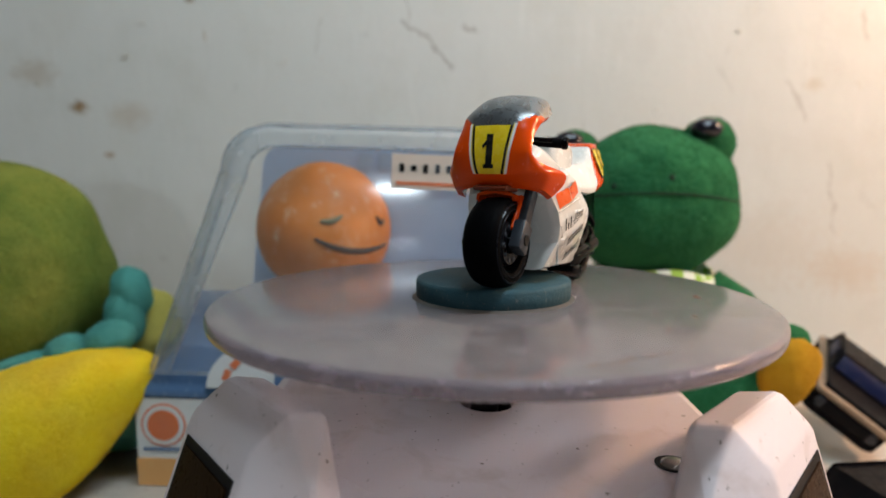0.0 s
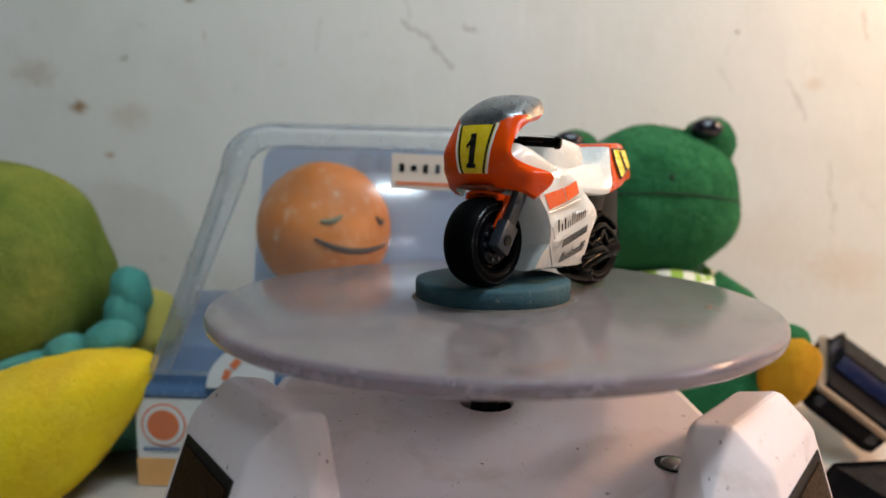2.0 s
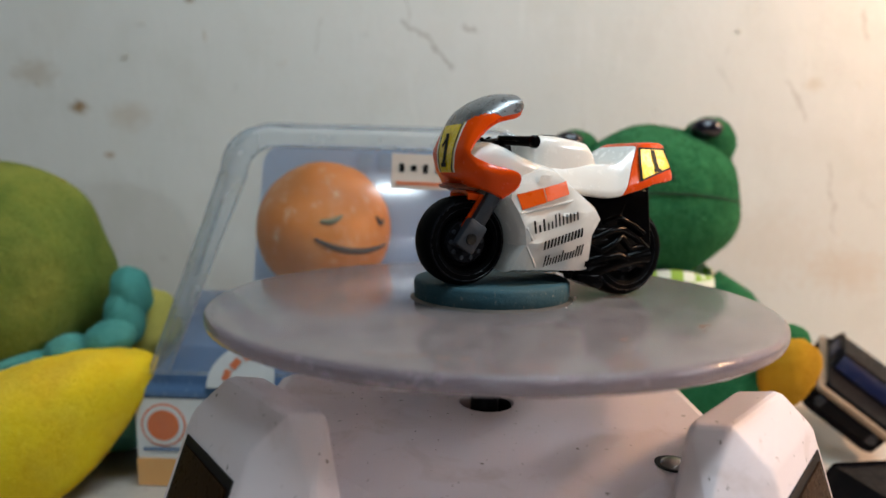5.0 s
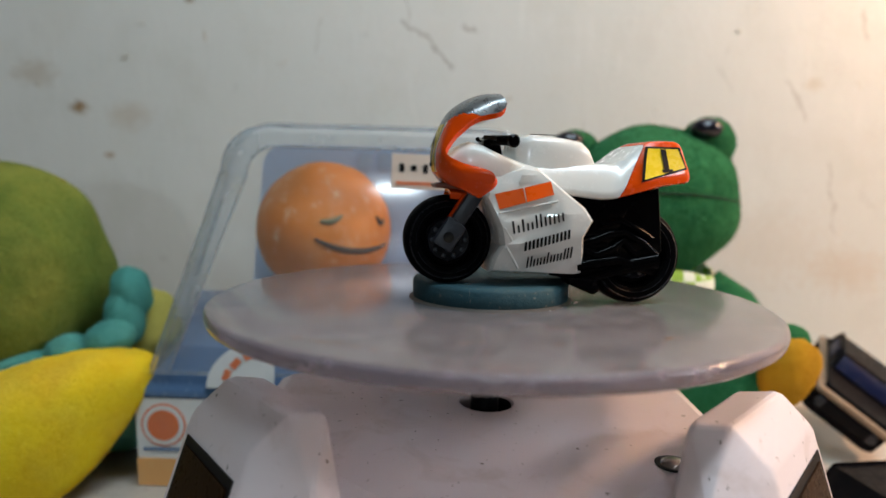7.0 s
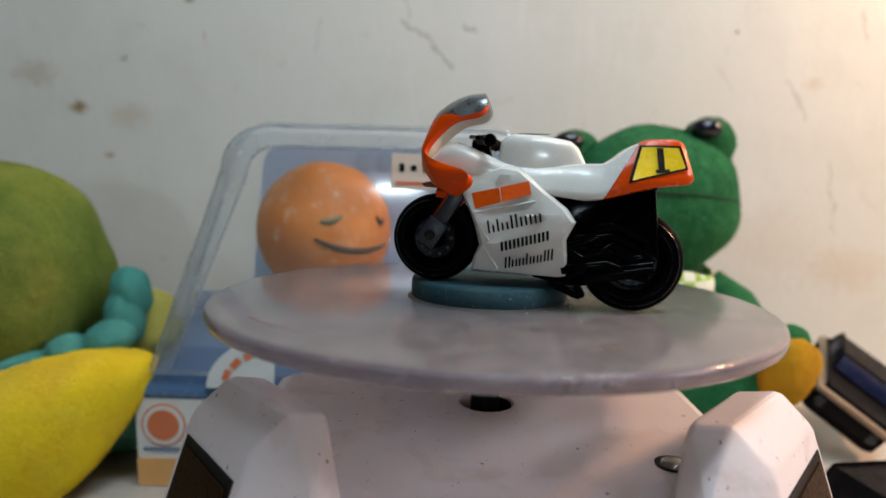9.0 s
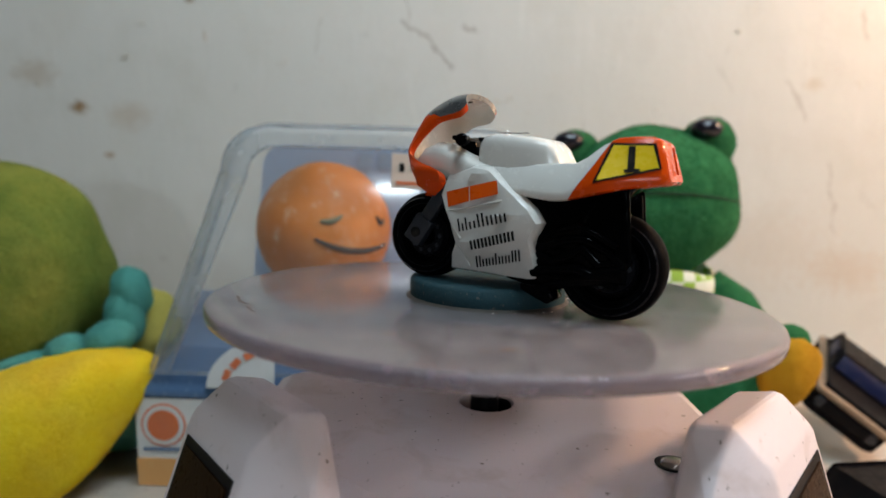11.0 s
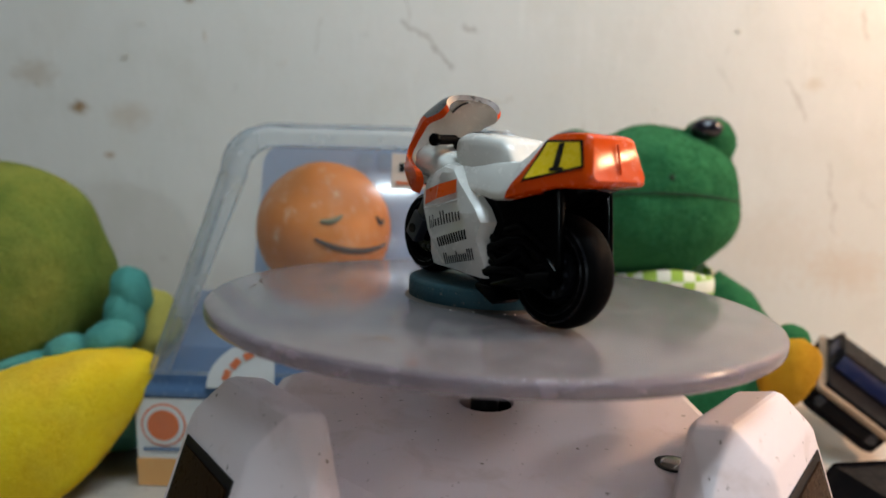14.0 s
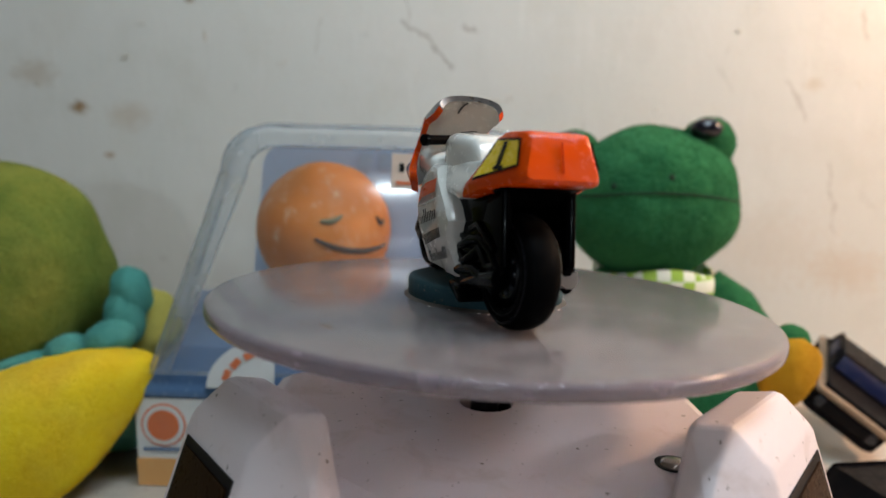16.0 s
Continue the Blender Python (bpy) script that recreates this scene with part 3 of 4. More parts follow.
def body_loft(stations, n=28, power=2.6, mats=None):
    """Rounded-square rings: (u, half width, bottom, top, shear of u with height)."""
    rings = []
    for u, hw, b, t, *sh in stations:
        k = sh[0] if sh else 0.0
        ring = []
        for i in range(n):
            a = 2 * math.pi * (i + 0.5) / n
            x = math.copysign(abs(math.cos(a)) ** (2 / power), math.cos(a))
            z = math.copysign(abs(math.sin(a)) ** (2 / power), math.sin(a))
            w = (b + t) / 2 + z * (t - b) / 2
            ring.append((u + k * (w - b), x * hw, w))
        rings.append(ring)
    return loft(rings)


part("dashboard", body_loft([(-1.2, 6.5, 27.2, 30.6), (1, 8.0, 26.5, 32.8), (3.6, 8.5, 26, 34.0), (6, 8.7, 26, 33.4), (9, 9.0, 25, 32.0), (13.8, 8.9, 24, 30.2), (18, 7.8, 24, 29.4)], power=4), white_toy, bike, "white cockpit floor")
part("tank", body_loft([(12.8, 5.4, 27, 32.6), (13.1, 6.2, 27, 34.2), (14.0, 6.8, 27, 35.2), (16, 7.2, 26, 35.8), (20, 7.4, 26, 35.6), (24, 7.2, 26, 35.1), (26.8, 6.7, 26, 34.6), (28.4, 6.1, 26, 33.3), (29.6, 5.6, 26, 31.0), (30.4, 5.0, 26, 29.4)], power=5.0), white_toy, bike, "white fuel tank", sharp=70)
part("tank_print", prism([(16.2, 0), (22.6, 0), (22.6, 0.1), (16.2, 0.1)], -3.0, -2.0), black_print, bike).location = (0, -1.6 * MM, 35.72 * MM)
# tail and seat stations: u, bottom, top, half width at the top and at the sill
REAR = [(10, 24.4, 29.4, 7.4, 8.9), (16, 24.2, 29.4, 7.3, 9.0), (22, 23.8, 29.5, 7.3, 9.2), (27, 23.2, 29.9, 7.2, 9.6), (29.8, 22.9, 30.1, 7.4, 10.1), (31.4, 23.0, 30.2, 7.4, 10.3), (32.1, 23.1, 31.4, 7.2, 10.4), (32.7, 23.2, 33.6, 6.9, 10.5), (33.1, 23.3, 34.25, 6.7, 10.5),
        (33.2, 23.3, 34.4, 6.8, 10.6), (39.0, 24.8, 35.0, 6.6, 10.5), (43.4, 25.8, 35.2, 6.4, 9.0), (46.4, 26.5, 35.2, 6.1, 7.6), (47.3, 26.8, 34.9, 5.8, 7.1), (47.8, 27.4, 34.2, 5.2, 6.4)]


def rear_ring(u, b, t, ht, hb):
    """One outline of the rear body: narrow top, wider sill."""
    sh = mix(0.0, 0.6, min(max((u - 30) / 3, 0), 1)) if u < 37 else 0.2 if u < 40 else 0.0 if u < 44 else -0.28
    half = [(0, t), (ht * 0.75, t), (ht * 0.95, t - 0.15), (ht, t - 0.45), (mix(ht, hb, 0.45), mix(t, b, 0.42)), (mix(ht, hb, 0.95), mix(t, b, 0.76)), (hb, mix(t, b, 0.86)), (hb - 0.2, b + 0.3), (hb - 0.8, b), (0, b)]
    base = u + (2.6 if u > 44 else 0)
    return [(base + sh * (w - b), v, w) for v, w in half] + [(base + sh * (w - b), -v, w) for v, w in half[-2:0:-1]]


part("seat", loft([rear_ring(*r) for r in REAR[:9]]), white_toy, bike, "white seat unit", sharp=35)


tail_ob = part("tail", loft([rear_ring(*r) for r in REAR[9:]]), tail_orange, bike, "orange tail hump with yellow number plates", sharp=40)
part("tail_seam", prism([(0.9, 0), (1.3, 0), (0.1, 4.9), (-0.3, 4.9)], -0.10, 0.10), tail_orange, tail_ob).location = Vector((49.3, 0, 28.6)) * MM


def tail_v(w, u=43.0):
    """Half width of the tail at a height and length."""
    b, t, ht, hb = table_at(REAR[9:12] + [(49.4, 26.7, 35.1, 6.0, 7.4)], u)
    f = min(max((t - w) / (t - b), 0), 1)
    return table_at([(0.05, ht), (0.42, mix(ht, hb, 0.45)), (0.76, mix(ht, hb, 0.95)), (0.86, hb), (1, hb)], f)[0] + 0.05


side_patch("plate_edge", [(39.7, 33.9), (47.5, 33.9), (48.9, 29.4), (37.6, 26.5)], 0.14, black_print, tail_ob, tail_v, n=12)
side_patch("number_plate", [(40.2, 33.5), (47.0, 33.5), (48.4, 29.7), (38.3, 27.1)], 0.24, yellow_toy, tail_ob, tail_v, n=12)
for sgn in (-1, 1):
    letters("1", 6.0, lambda x, y, sgn=sgn: (43.7 - sgn * x * 1.1 - 0.08 * y, sgn * (tail_v(31.0 + y * 0.93, 43.7 - sgn * x * 1.1) + 0.36), 31.0 + y * 0.93), "race_number", black_print, tail_ob)

side_patch("number_foot", [(42.7, 29.2), (45.3, 29.4), (45.4, 28.75), (42.8, 28.6)], 0.36, black_print, tail_ob, tail_v)

# wheels


def wheel(name, u, w, r, width, spokes, label, v=0.0):
    h = width / 2
    wob = part(name, revolve([(r * 0.62, -h * 0.5), (r * 0.64, h * 0.5)], 40, "y"), black_toy, bike, label)
    wob.location = Vector((u, v, w)) * MM
    prof = [(r * 0.66, -h * 0.9), (r * 0.7, -h), (r * 0.84, -h * 1.0), (r * 0.93, -h * 0.86), (r * 0.985, -h * 0.5), (r, 0), (r * 0.985, h * 0.5), (r * 0.93, h * 0.86), (r * 0.84, h), (r * 0.7, h), (r * 0.66, h * 0.9), (r * 0.64, 0), (r * 0.66, -h * 0.9)]
    part("tyre", revolve(prof, 56, "y"), tyre_rubber, wob, sharp=60)
    rim = revolve([(r * 0.70, -h * 0.8), (r * 0.62, -h * 0.85), (r * 0.58, -h * 0.45), (r * 0.58, h * 0.45), (r * 0.62, h * 0.85), (r * 0.70, h * 0.8)], 48, "y")
    part("rim", rim, black_toy, wob)
    plate = part("brake_disc", revolve([(r * 0.2, -h * 0.78), (r * 0.46, -h * 0.82), (r * 0.50, -h * 0.6), (r * 0.50, h * 0.6), (r * 0.46, h * 0.82), (r * 0.2, h * 0.78)], 36, "y"), wheel_dark, wob)
    for sgn in (-1, 1):
        for k in range(10):
            a = 2 * math.pi * k / 10
            part("stud", revolve([(0, -0.25), (0.42, -0.2), (0.5, 0), (0.42, 0.2), (0, 0.25)], 10, "y"), fork_grey, plate).location = Vector((r * 0.37 * math.cos(a), sgn * h * 0.82, r * 0.37 * math.sin(a))) * MM
        for q in (0.74, 0.86):
            part("sidewall_ring", revolve([(r * (q - 0.025), sgn * h * 0.97), (r * q, sgn * h * 1.035), (r * (q + 0.025), sgn * h * 0.95)], 48, "y"), wheel_dark, wob)
    part("hub", revolve([(0, -h * 1.02), (r * 0.2, -h), (r * 0.24, -h * 0.8), (r * 0.24, h * 0.8), (r * 0.2, h), (0, h * 1.02)], 24, "y"), black_toy, wob)
    part("web", revolve([(0, -h * 0.35), (r * 0.6, -h * 0.3), (r * 0.6, h * 0.3), (0, h * 0.35)], 32, "y"), black_toy, wob)
    for i in range(spokes):
        a = 2 * math.pi * i / spokes + 0.3
        d = Vector((math.cos(a), 0, math.sin(a)))
        part("spoke", rod(d * r * 0.2, d * r * 0.63, 0.75, 0.6, 8), black_toy, wob)
    return wob


FW, RW = (0.0, 14.1), (40.0, 11.0)
wheel("front_wheel", *FW, 9.15, 7.4, 6, "black front wheel", -0.6)
wheel("rear_wheel", *RW, 10.35, 6.8, 5, "black rear wheel", -1.6)

# fork and front mudguard


def fork_bar(lo, hi, half, v0, v1, bevel):
    """A bar along the raked fork, from lo to hi along it, measured from the axle bolt."""
    d, p, c = Vector((0.545, 0.838)), Vector((0.838, -0.545)), Vector((-0.6, 14.9))
    return prism([tuple(c + d * a + p * b) for a, b in ((lo, -half), (lo, half), (hi, half), (hi, -half))], v0, v1, bevel)


for sgn in (-1, 1):
    shift = 1.1 if sgn > 0 else 0.0
    fk = part("fork_leg", fork_bar(3.2, 11.5, 1.55, sgn * 4.5 - shift, sgn * 6.7 - shift, 0.7), fork_grey, bike, "dark grey fork leg")
    part("axle_plate", fork_bar(-2.5, 3.7, 2.15, sgn * 4.4 - shift, sgn * 7.0 - shift, 0.45), fork_grey, fk)
    part("axle_bolt", revolve([(0, -0.5), (1.1, -0.5), (1.1, 0.5), (0.8, 0.7), (0, 0.7)], 16, "y"), black_print, fk).location = Vector((-0.6, sgn * 6.75 - shift, 14.9)) * MM


def guard():
    rings = []
    for i in range(15):
        a = radians(mix(52, 90, i / 14))
        ring = []
        for v, dr in ((-4.3, -1.6), (-4.1, 0), (-2.6, 0.7), (0, 0.9), (2.6, 0.7), (4.1, 0), (4.3, -1.6), (3.7, -1.6), (3.5, -0.4), (0, 0.2), (-3.5, -0.4), (-3.7, -1.6)):
            r = 9.7 + dr * 0.8
            ring.append((FW[0] + r * math.cos(a), v, FW[1] + r * math.sin(a)))
        rings.append(ring)
    return loft(rings)


part("front_mudguard", guard(), orange_toy, bike, "orange front mudguard")
for sgn in (-1, 1):
    part("guard_stay", rod((3.2, sgn * 4.3, 23.4), (-1.0, sgn * 4.3, 17.0), 0.6, n=8), orange_toy, bike, "orange mudguard stay")
part("nose_lip", prism([(-3.2, 25.3), (-1.6, 25.7), (3, 25.2), (3, 24.2), (-2.6, 24.6)], -3.6, 3.6, 0.2), dark_orange, bike, "dark orange lip under the cowl")

# handlebar
bar = part("handlebar", rod((8.2, -3.4, 34.1), (8.2, 3.4, 34.1), 0.95), black_toy, bike, "black handlebar")
part("steering_head", prism([(6.6, 29.5), (11.4, 29.5), (10.4, 34.2), (7.0, 34.6)], -2.6, 2.6, 0.4), black_toy, bar)
for sgn in (-1, 1):
    g = part("grip", rod((8.4, sgn * 3.2, 34.5), (11.2, sgn * 10.2, 34.0), 1.0, 1.05), tyre_rubber, bar)
    part("grip_end", rod((10.9, sgn * 9.6, 34.05), (11.4, sgn * 11.0, 33.95), 1.3), black_toy, g)
    part("lever", rod((6.9, sgn * 3.6, 34.9), (8.6, sgn * 8.6, 34.5), 0.5), black_toy, g)

# engine, swing arm and what hangs under the seat
eng = part("engine", prism([(20, 7.4), (28.6, 5.6), (32, 8), (33.5, 13), (36, 19), (38.5, 24.2), (22, 24.0), (19, 16)], -7.4, 7.4, 0.8), black_toy, bike, "black engine block")
for w in (8.8, 11.2, 13.6, 16.0):
    part("fin", box((6.5, 15.8, 1.1), (29.3, 0, w), 0.3), black_toy, eng)
for sgn in (-1, 1):
    part("swing_arm", prism([(28, 13.2), (31, 14.6), (41.5, 12.4), (42.2, 10.6), (40, 9.6), (29, 10.4)], sgn * 3.9, sgn * 6.6, 0.5), black_toy, bike)
    part("shock", rod((33.2, sgn * 5.4, 22.8), (40.4, sgn * 5.4, 13.4), 0.9), black_toy, bike)
    part("strut", rod((42.6, sgn * 6.4, 25.6), (44.0, sgn * 6.4, 12.0), 0.8), black_toy, bike)
    part("tail_bracket", rod((40.5, sgn * 7.2, 25.2), (48.6, sgn * 6.6, 28.3), 0.85), black_toy, bike)
    pipe = part("exhaust", tube([(24, sgn * 5.2, 6.8), (28, sgn * 6.3, 6.6), (33, sgn * 6.7, 8.2), (38, sgn * 6.7, 9.4), (43.5, sgn * 6.6, 10.3)], [1.2, 1.3, 1.5, 1.8, 1.9]), black_toy if sgn < 0 else chrome_toy, bike, "black exhaust pipe" if sgn < 0 else "dull silver exhaust pipe")
    part("footrest", rod((28.4, sgn * 5, 6.6), (29.6, sgn * 8.6, 5.4), 0.8), black_toy, bike)
    part("chain_guard", prism([(30, 17.5), (34, 19.5), (44, 15.6), (43.5, 14.8), (34, 17.6)], sgn * 3.6, sgn * 4.6, 0.2), black_toy, bike)
part("stand", prism([(24, 6.9), (29.6, 6.7), (31, 4.3), (29.6, 3.3), (27.4, 4.2), (24.2, 5.6)], -8.6, -2.5, 0.5), black_toy, bike, "black belly bracket")
part("undertail", prism([(33, 23.6), (40.6, 26.4), (48.4, 29.0), (47.6, 27.4), (44.6, 26.2), (41.2, 22.4), (34, 20.6)], -6.4, 6.4, 0.4), black_toy, bike, "black undertail")
for sgn in (-1, 1):
    case = part("engine_cover", prism([(24, 8.2), (31, 7.6), (36, 10.2), (42.4, 9.2), (44.4, 12.0), (43.2, 24.8), (25, 23.8)], sgn * 5.2, sgn * 7.2, 0.5), black_toy, bike, "glossy black side casting")
    for pts, rad in ((((26, 13.6), (29.5, 14.6), (32.4, 15.8), (36, 16.2), (40, 14.4), (43.4, 11.4)), 1.15), (((27, 13.0), (30.0, 11.4), (33.4, 12.9), (35.6, 14.6), (38.6, 11.6), (41.8, 12.2)), 1.2),
                     (((26, 9.2), (29.6, 10.0), (34.6, 10.6), (38.4, 9.2), (42.6, 8.2)), 1.3), (((31, 17.6), (35, 18.8), (38.6, 17.0), (42, 15.0)), 0.8)):
        part("pipe", tube([(u, sgn * (7.3 + 0.5 * math.sin(k)), w) for k, (u, w) in enumerate(pts)], rad * 0.8, 12), black_toy, case)

# ---- plush toys, package and toy cars ----
from mathutils.bvhtree import BVHTree

frog_green = plush("green_plush", (0.026, 0.145, 0.052), (0.014, 0.090, 0.032), (0.07, 0.27, 0.11), lumps=0.0022)
body_green = plush("olive_green_plush", (0.125, 0.165, 0.028), (0.065, 0.12, 0.020), (0.32, 0.31, 0.07))
teal_plush = plush("teal_plush", (0.095, 0.34, 0.285), (0.065, 0.26, 0.22), (0.18, 0.46, 0.40))
yellow_plush = plush("yellow_plush", (0.92, 0.62, 0.016), (0.74, 0.41, 0.018), (0.94, 0.78, 0.10), lumps=0.0008)
pale_yellow_plush = plush("pale_yellow_plush", (0.62, 0.52, 0.12), (0.48, 0.40, 0.08), (0.7, 0.6, 0.22))
amber_plush = plush("amber_plush", (0.52, 0.27, 0.015), (0.36, 0.17, 0.01), (0.68, 0.40, 0.05))
eye_black = Mat("glossy_black_eye", (0.008, 0.008, 0.014), 0.08).m
thread = Mat("dark_thread", (0.010, 0.035, 0.014), 0.9).m


def checks():
    a = Mat("green_white_checked_cloth", (0.66, 0.70, 0.60), 0.9)
    c = a.node("ShaderNodeTexChecker", Scale=215.0)
    a.nt.links.new(a.coords(), c.inputs["Vector"])
    a.tint(c.outputs["Fac"], (0.27, 0.45, 0.06))
    a.bump(a.noise(1800, 2), 0.0004)
    return a.m


def fuzz(parent, ob, count, length, material, seed):
    """A short pile of fibres all over a plush surface, as one mesh."""
    rnd = random.Random(seed)
    me = ob.data
    polys = list(me.polygons)
    total, acc = 0.0, []
    for p in polys:
        total += p.area
        acc.append(total)
    verts, faces = [], []
    for _ in range(count):
        p = polys[min(bisect(acc, rnd.random() * total), len(polys) - 1)]
        vs = [me.vertices[i].co for i in p.vertices]
        a, b = rnd.random(), rnd.random()
        q = vs[0].lerp(vs[1], a).lerp(vs[-1].lerp(vs[2 if len(vs) > 3 else -1], a), b)
        n = p.normal
        tip = n + Vector((rnd.uniform(-1, 1), rnd.uniform(-1, 1), rnd.uniform(-1.3, 0.7))) * 0.75
        side = n.orthogonal().normalized()
        side = (Matrix.Rotation(rnd.random() * 6.28, 3, n) @ side) * 0.00013
        k = len(verts)
        verts += [q - side, q + side, q + tip.normalized() * length * rnd.uniform(0.5, 1.0)]
        faces.append((k, k + 1, k + 2))
    m2 = bpy.data.meshes.new("fluff")
    m2.from_pydata(verts, [], faces)
    m2.materials.append(material)
    f = new("fluff", m2)
    f.parent = ob
    return tagged(f, kind="stuff")


def bisect(acc, x):
    lo, hi = 0, len(acc)
    while lo < hi:
        m = (lo + hi) // 2
        lo, hi = (m + 1, hi) if acc[m] < x else (lo, m)
    return lo


def fibre(name, colour, pale):
    a = Mat(name, colour, 0.9, spec=0.1)
    g = a.nt.nodes.new("ShaderNodeNewGeometry")
    a.tint(g.outputs["Random Per Island"], pale)
    return a.m


green_pile = fibre("green_pile", (0.020, 0.105, 0.040), (0.06, 0.24, 0.10))
olive_pile = fibre("olive_pile", (0.10, 0.16, 0.022), (0.30, 0.31, 0.07))
yellow_pile = fibre("yellow_pile", (0.92, 0.60, 0.016), (0.94, 0.76, 0.12))
teal_pile = fibre("teal_pile", (0.06, 0.23, 0.19), (0.14, 0.38, 0.32))
FROG = (71, 104, 92)   # above the middle of the body, in mm
HEAD = (67, 104, 91.6)
frog = thing("frog_plush", "dark green plush frog with checked scarf, sitting by the wall", "plush toy")


def frog_head():
    bm = lump((0, 0, 0), (30.7, 25, 28.3), seg=64, rough=0.05, seed=3)
    for v in bm.verts:
        p = v.co / MM
        # wide cheeks, flatter crown, a mouth crease
        p.x *= 1.0 + 0.07 * math.exp(-((p.z + 10) / 11) ** 2) + 0.07 * math.exp(-((p.z - 20) / 8) ** 2)
        crease = math.exp(-((p.z - 2.2 - 0.004 * p.x * p.x * -1) / 1.1) ** 2)
        if p.y < 0:
            p.y += 0.9 * crease
        v.co = p * MM
    return move(bm, pose(*[k * MM for k in HEAD], 0, 2, 0))


head = part("head", frog_head(), frog_green, frog, sharp=80)
for c, blk in (((86.4, 104, 114.3), (82.4, 95.8, 118.9)), ((38.5, 109, 108.6), (34.5, 101.6, 113.2))):
    e = part("eye_bump", lump(c, (9.5, 9.6, 9.0), rough=0.06, seed=c[0]), frog_green, frog)
    part("eye", lump(blk, (5.6, 4.2, 3.8)), eye_black, e, "glossy black plastic eye")
tree = BVHTree.FromObject(head, bpy.context.evaluated_depsgraph_get())


def on_head(x, z):
    """The place on the front of the head at x, z in mm."""
    hit = tree.ray_cast(Vector((x * MM, -0.1, z * MM)), Vector((0, 1, 0)))[0]
    return hit / MM if hit else None


for x, z in ((48.0, 98.0), (66.3, 101.6)):
    part("nostril", lump(on_head(x, z), (1.1, 0.6, 1.1), seg=12), thread, head, "dark stitched nostril")
mouth = [on_head(38.5 + 58.0 * i / 40, 92.0 + 4.6 * math.sin(math.pi * (0.12 + 0.76 * i / 40)) - 0.02 * i) for i in range(41)]
part("mouth_seam", tube([p + Vector((0, 0.05, 0)) for p in mouth if p], 0.42, 6), thread, head, "dark stitched mouth line")
part("body", lump((FROG[0] - 1, FROG[1] + 4, 38), (23, 20, 36), rough=0.06), frog_green, frog)


def scarf():
    rings = []
    for i in range(49):
        a = 2 * math.pi * i / 48
        c = Vector((FROG[0] - 1 + 21 * math.cos(a), FROG[1] + 1 + 19 * math.sin(a), 62.5 + 1.5 * math.sin(3 * a)))
        d = Vector((math.cos(a), math.sin(a), 0))
        rings.append([c + d * (1.9 * math.cos(b)) + Vector((0, 0, 5.2 * math.sin(b))) for b in [2 * math.pi * k / 12 for k in range(12)]])
    return loft(rings, caps=False)


part("scarf", scarf(), checks(), frog, "green and white checked scarf")
part("arm", tube([(FROG[0] + 18, FROG[1] - 3, 62), (FROG[0] + 27, FROG[1] - 8, 55), (FROG[0] + 33, FROG[1] - 15, 44), (FROG[0] + 36, FROG[1] - 20, 33)], [6.5, 7.5, 7.2, 6]), frog_green, frog)
part("arm", tube([(FROG[0] - 18, FROG[1] - 3, 62), (FROG[0] - 27, FROG[1] - 8, 55), (FROG[0] - 32, FROG[1] - 15, 40)], [6.5, 7.5, 6]), frog_green, frog)
leg = part("leg", tube([(FROG[0] + 6, FROG[1] - 4, 14), (FROG[0] + 18, FROG[1] - 14, 16), (FROG[0] + 28, FROG[1] - 20, 22), (FROG[0] + 35, FROG[1] - 22, 30)], [10, 10, 9, 7]), frog_green, frog)
part("foot", lump((109, 80, 39), (9.5, 7, 14), pose(0, 0, 0, 8, 10, 0), rough=0.06), frog_green, leg)
part("sole", lump((109.5, 75.5, 36.5), (10.2, 6.4, 13), pose(0, 0, 0, 8, 10, 0), rough=0.08, seed=4), amber_plush, leg, "amber yellow sole")
leg2 = part("leg", tube([(FROG[0] - 6, FROG[1] - 4, 14), (FROG[0] - 20, FROG[1] - 18, 13), (FROG[0] - 27, FROG[1] - 26, 12)], [10, 9.5, 8]), frog_green, frog)
part("sole", lump((FROG[0] - 28, FROG[1] - 31, 13), (9, 5, 12), rough=0.08), amber_plush, leg2, "amber yellow sole")

for ob in list(frog.children):
    if ob.data.materials[0] == frog_green:
        fuzz(frog, ob, 24000 if ob == head else 5000, 0.0010, green_pile, 5)

# round green plush
rp = thing("round_plush", "round olive green plush with teal limbs beside the banana", "plush toy")
RB = (-165.5, 80, 62.8)


def round_body():
    bm = lump((0, 0, 0), (39.5, 36, 38.5), seg=64, rough=0.07, seed=7)
    for v in bm.verts:
        p = v.co / MM
        k = math.atan2(p.y, p.x)
        p *= 1 - 0.010 * math.exp(-((math.sin(2.5 * k + 0.4)) / 0.06) ** 2)
        v.co = p * MM
    return move(bm, pose(*[k * MM for k in RB], 10, 12, 0))


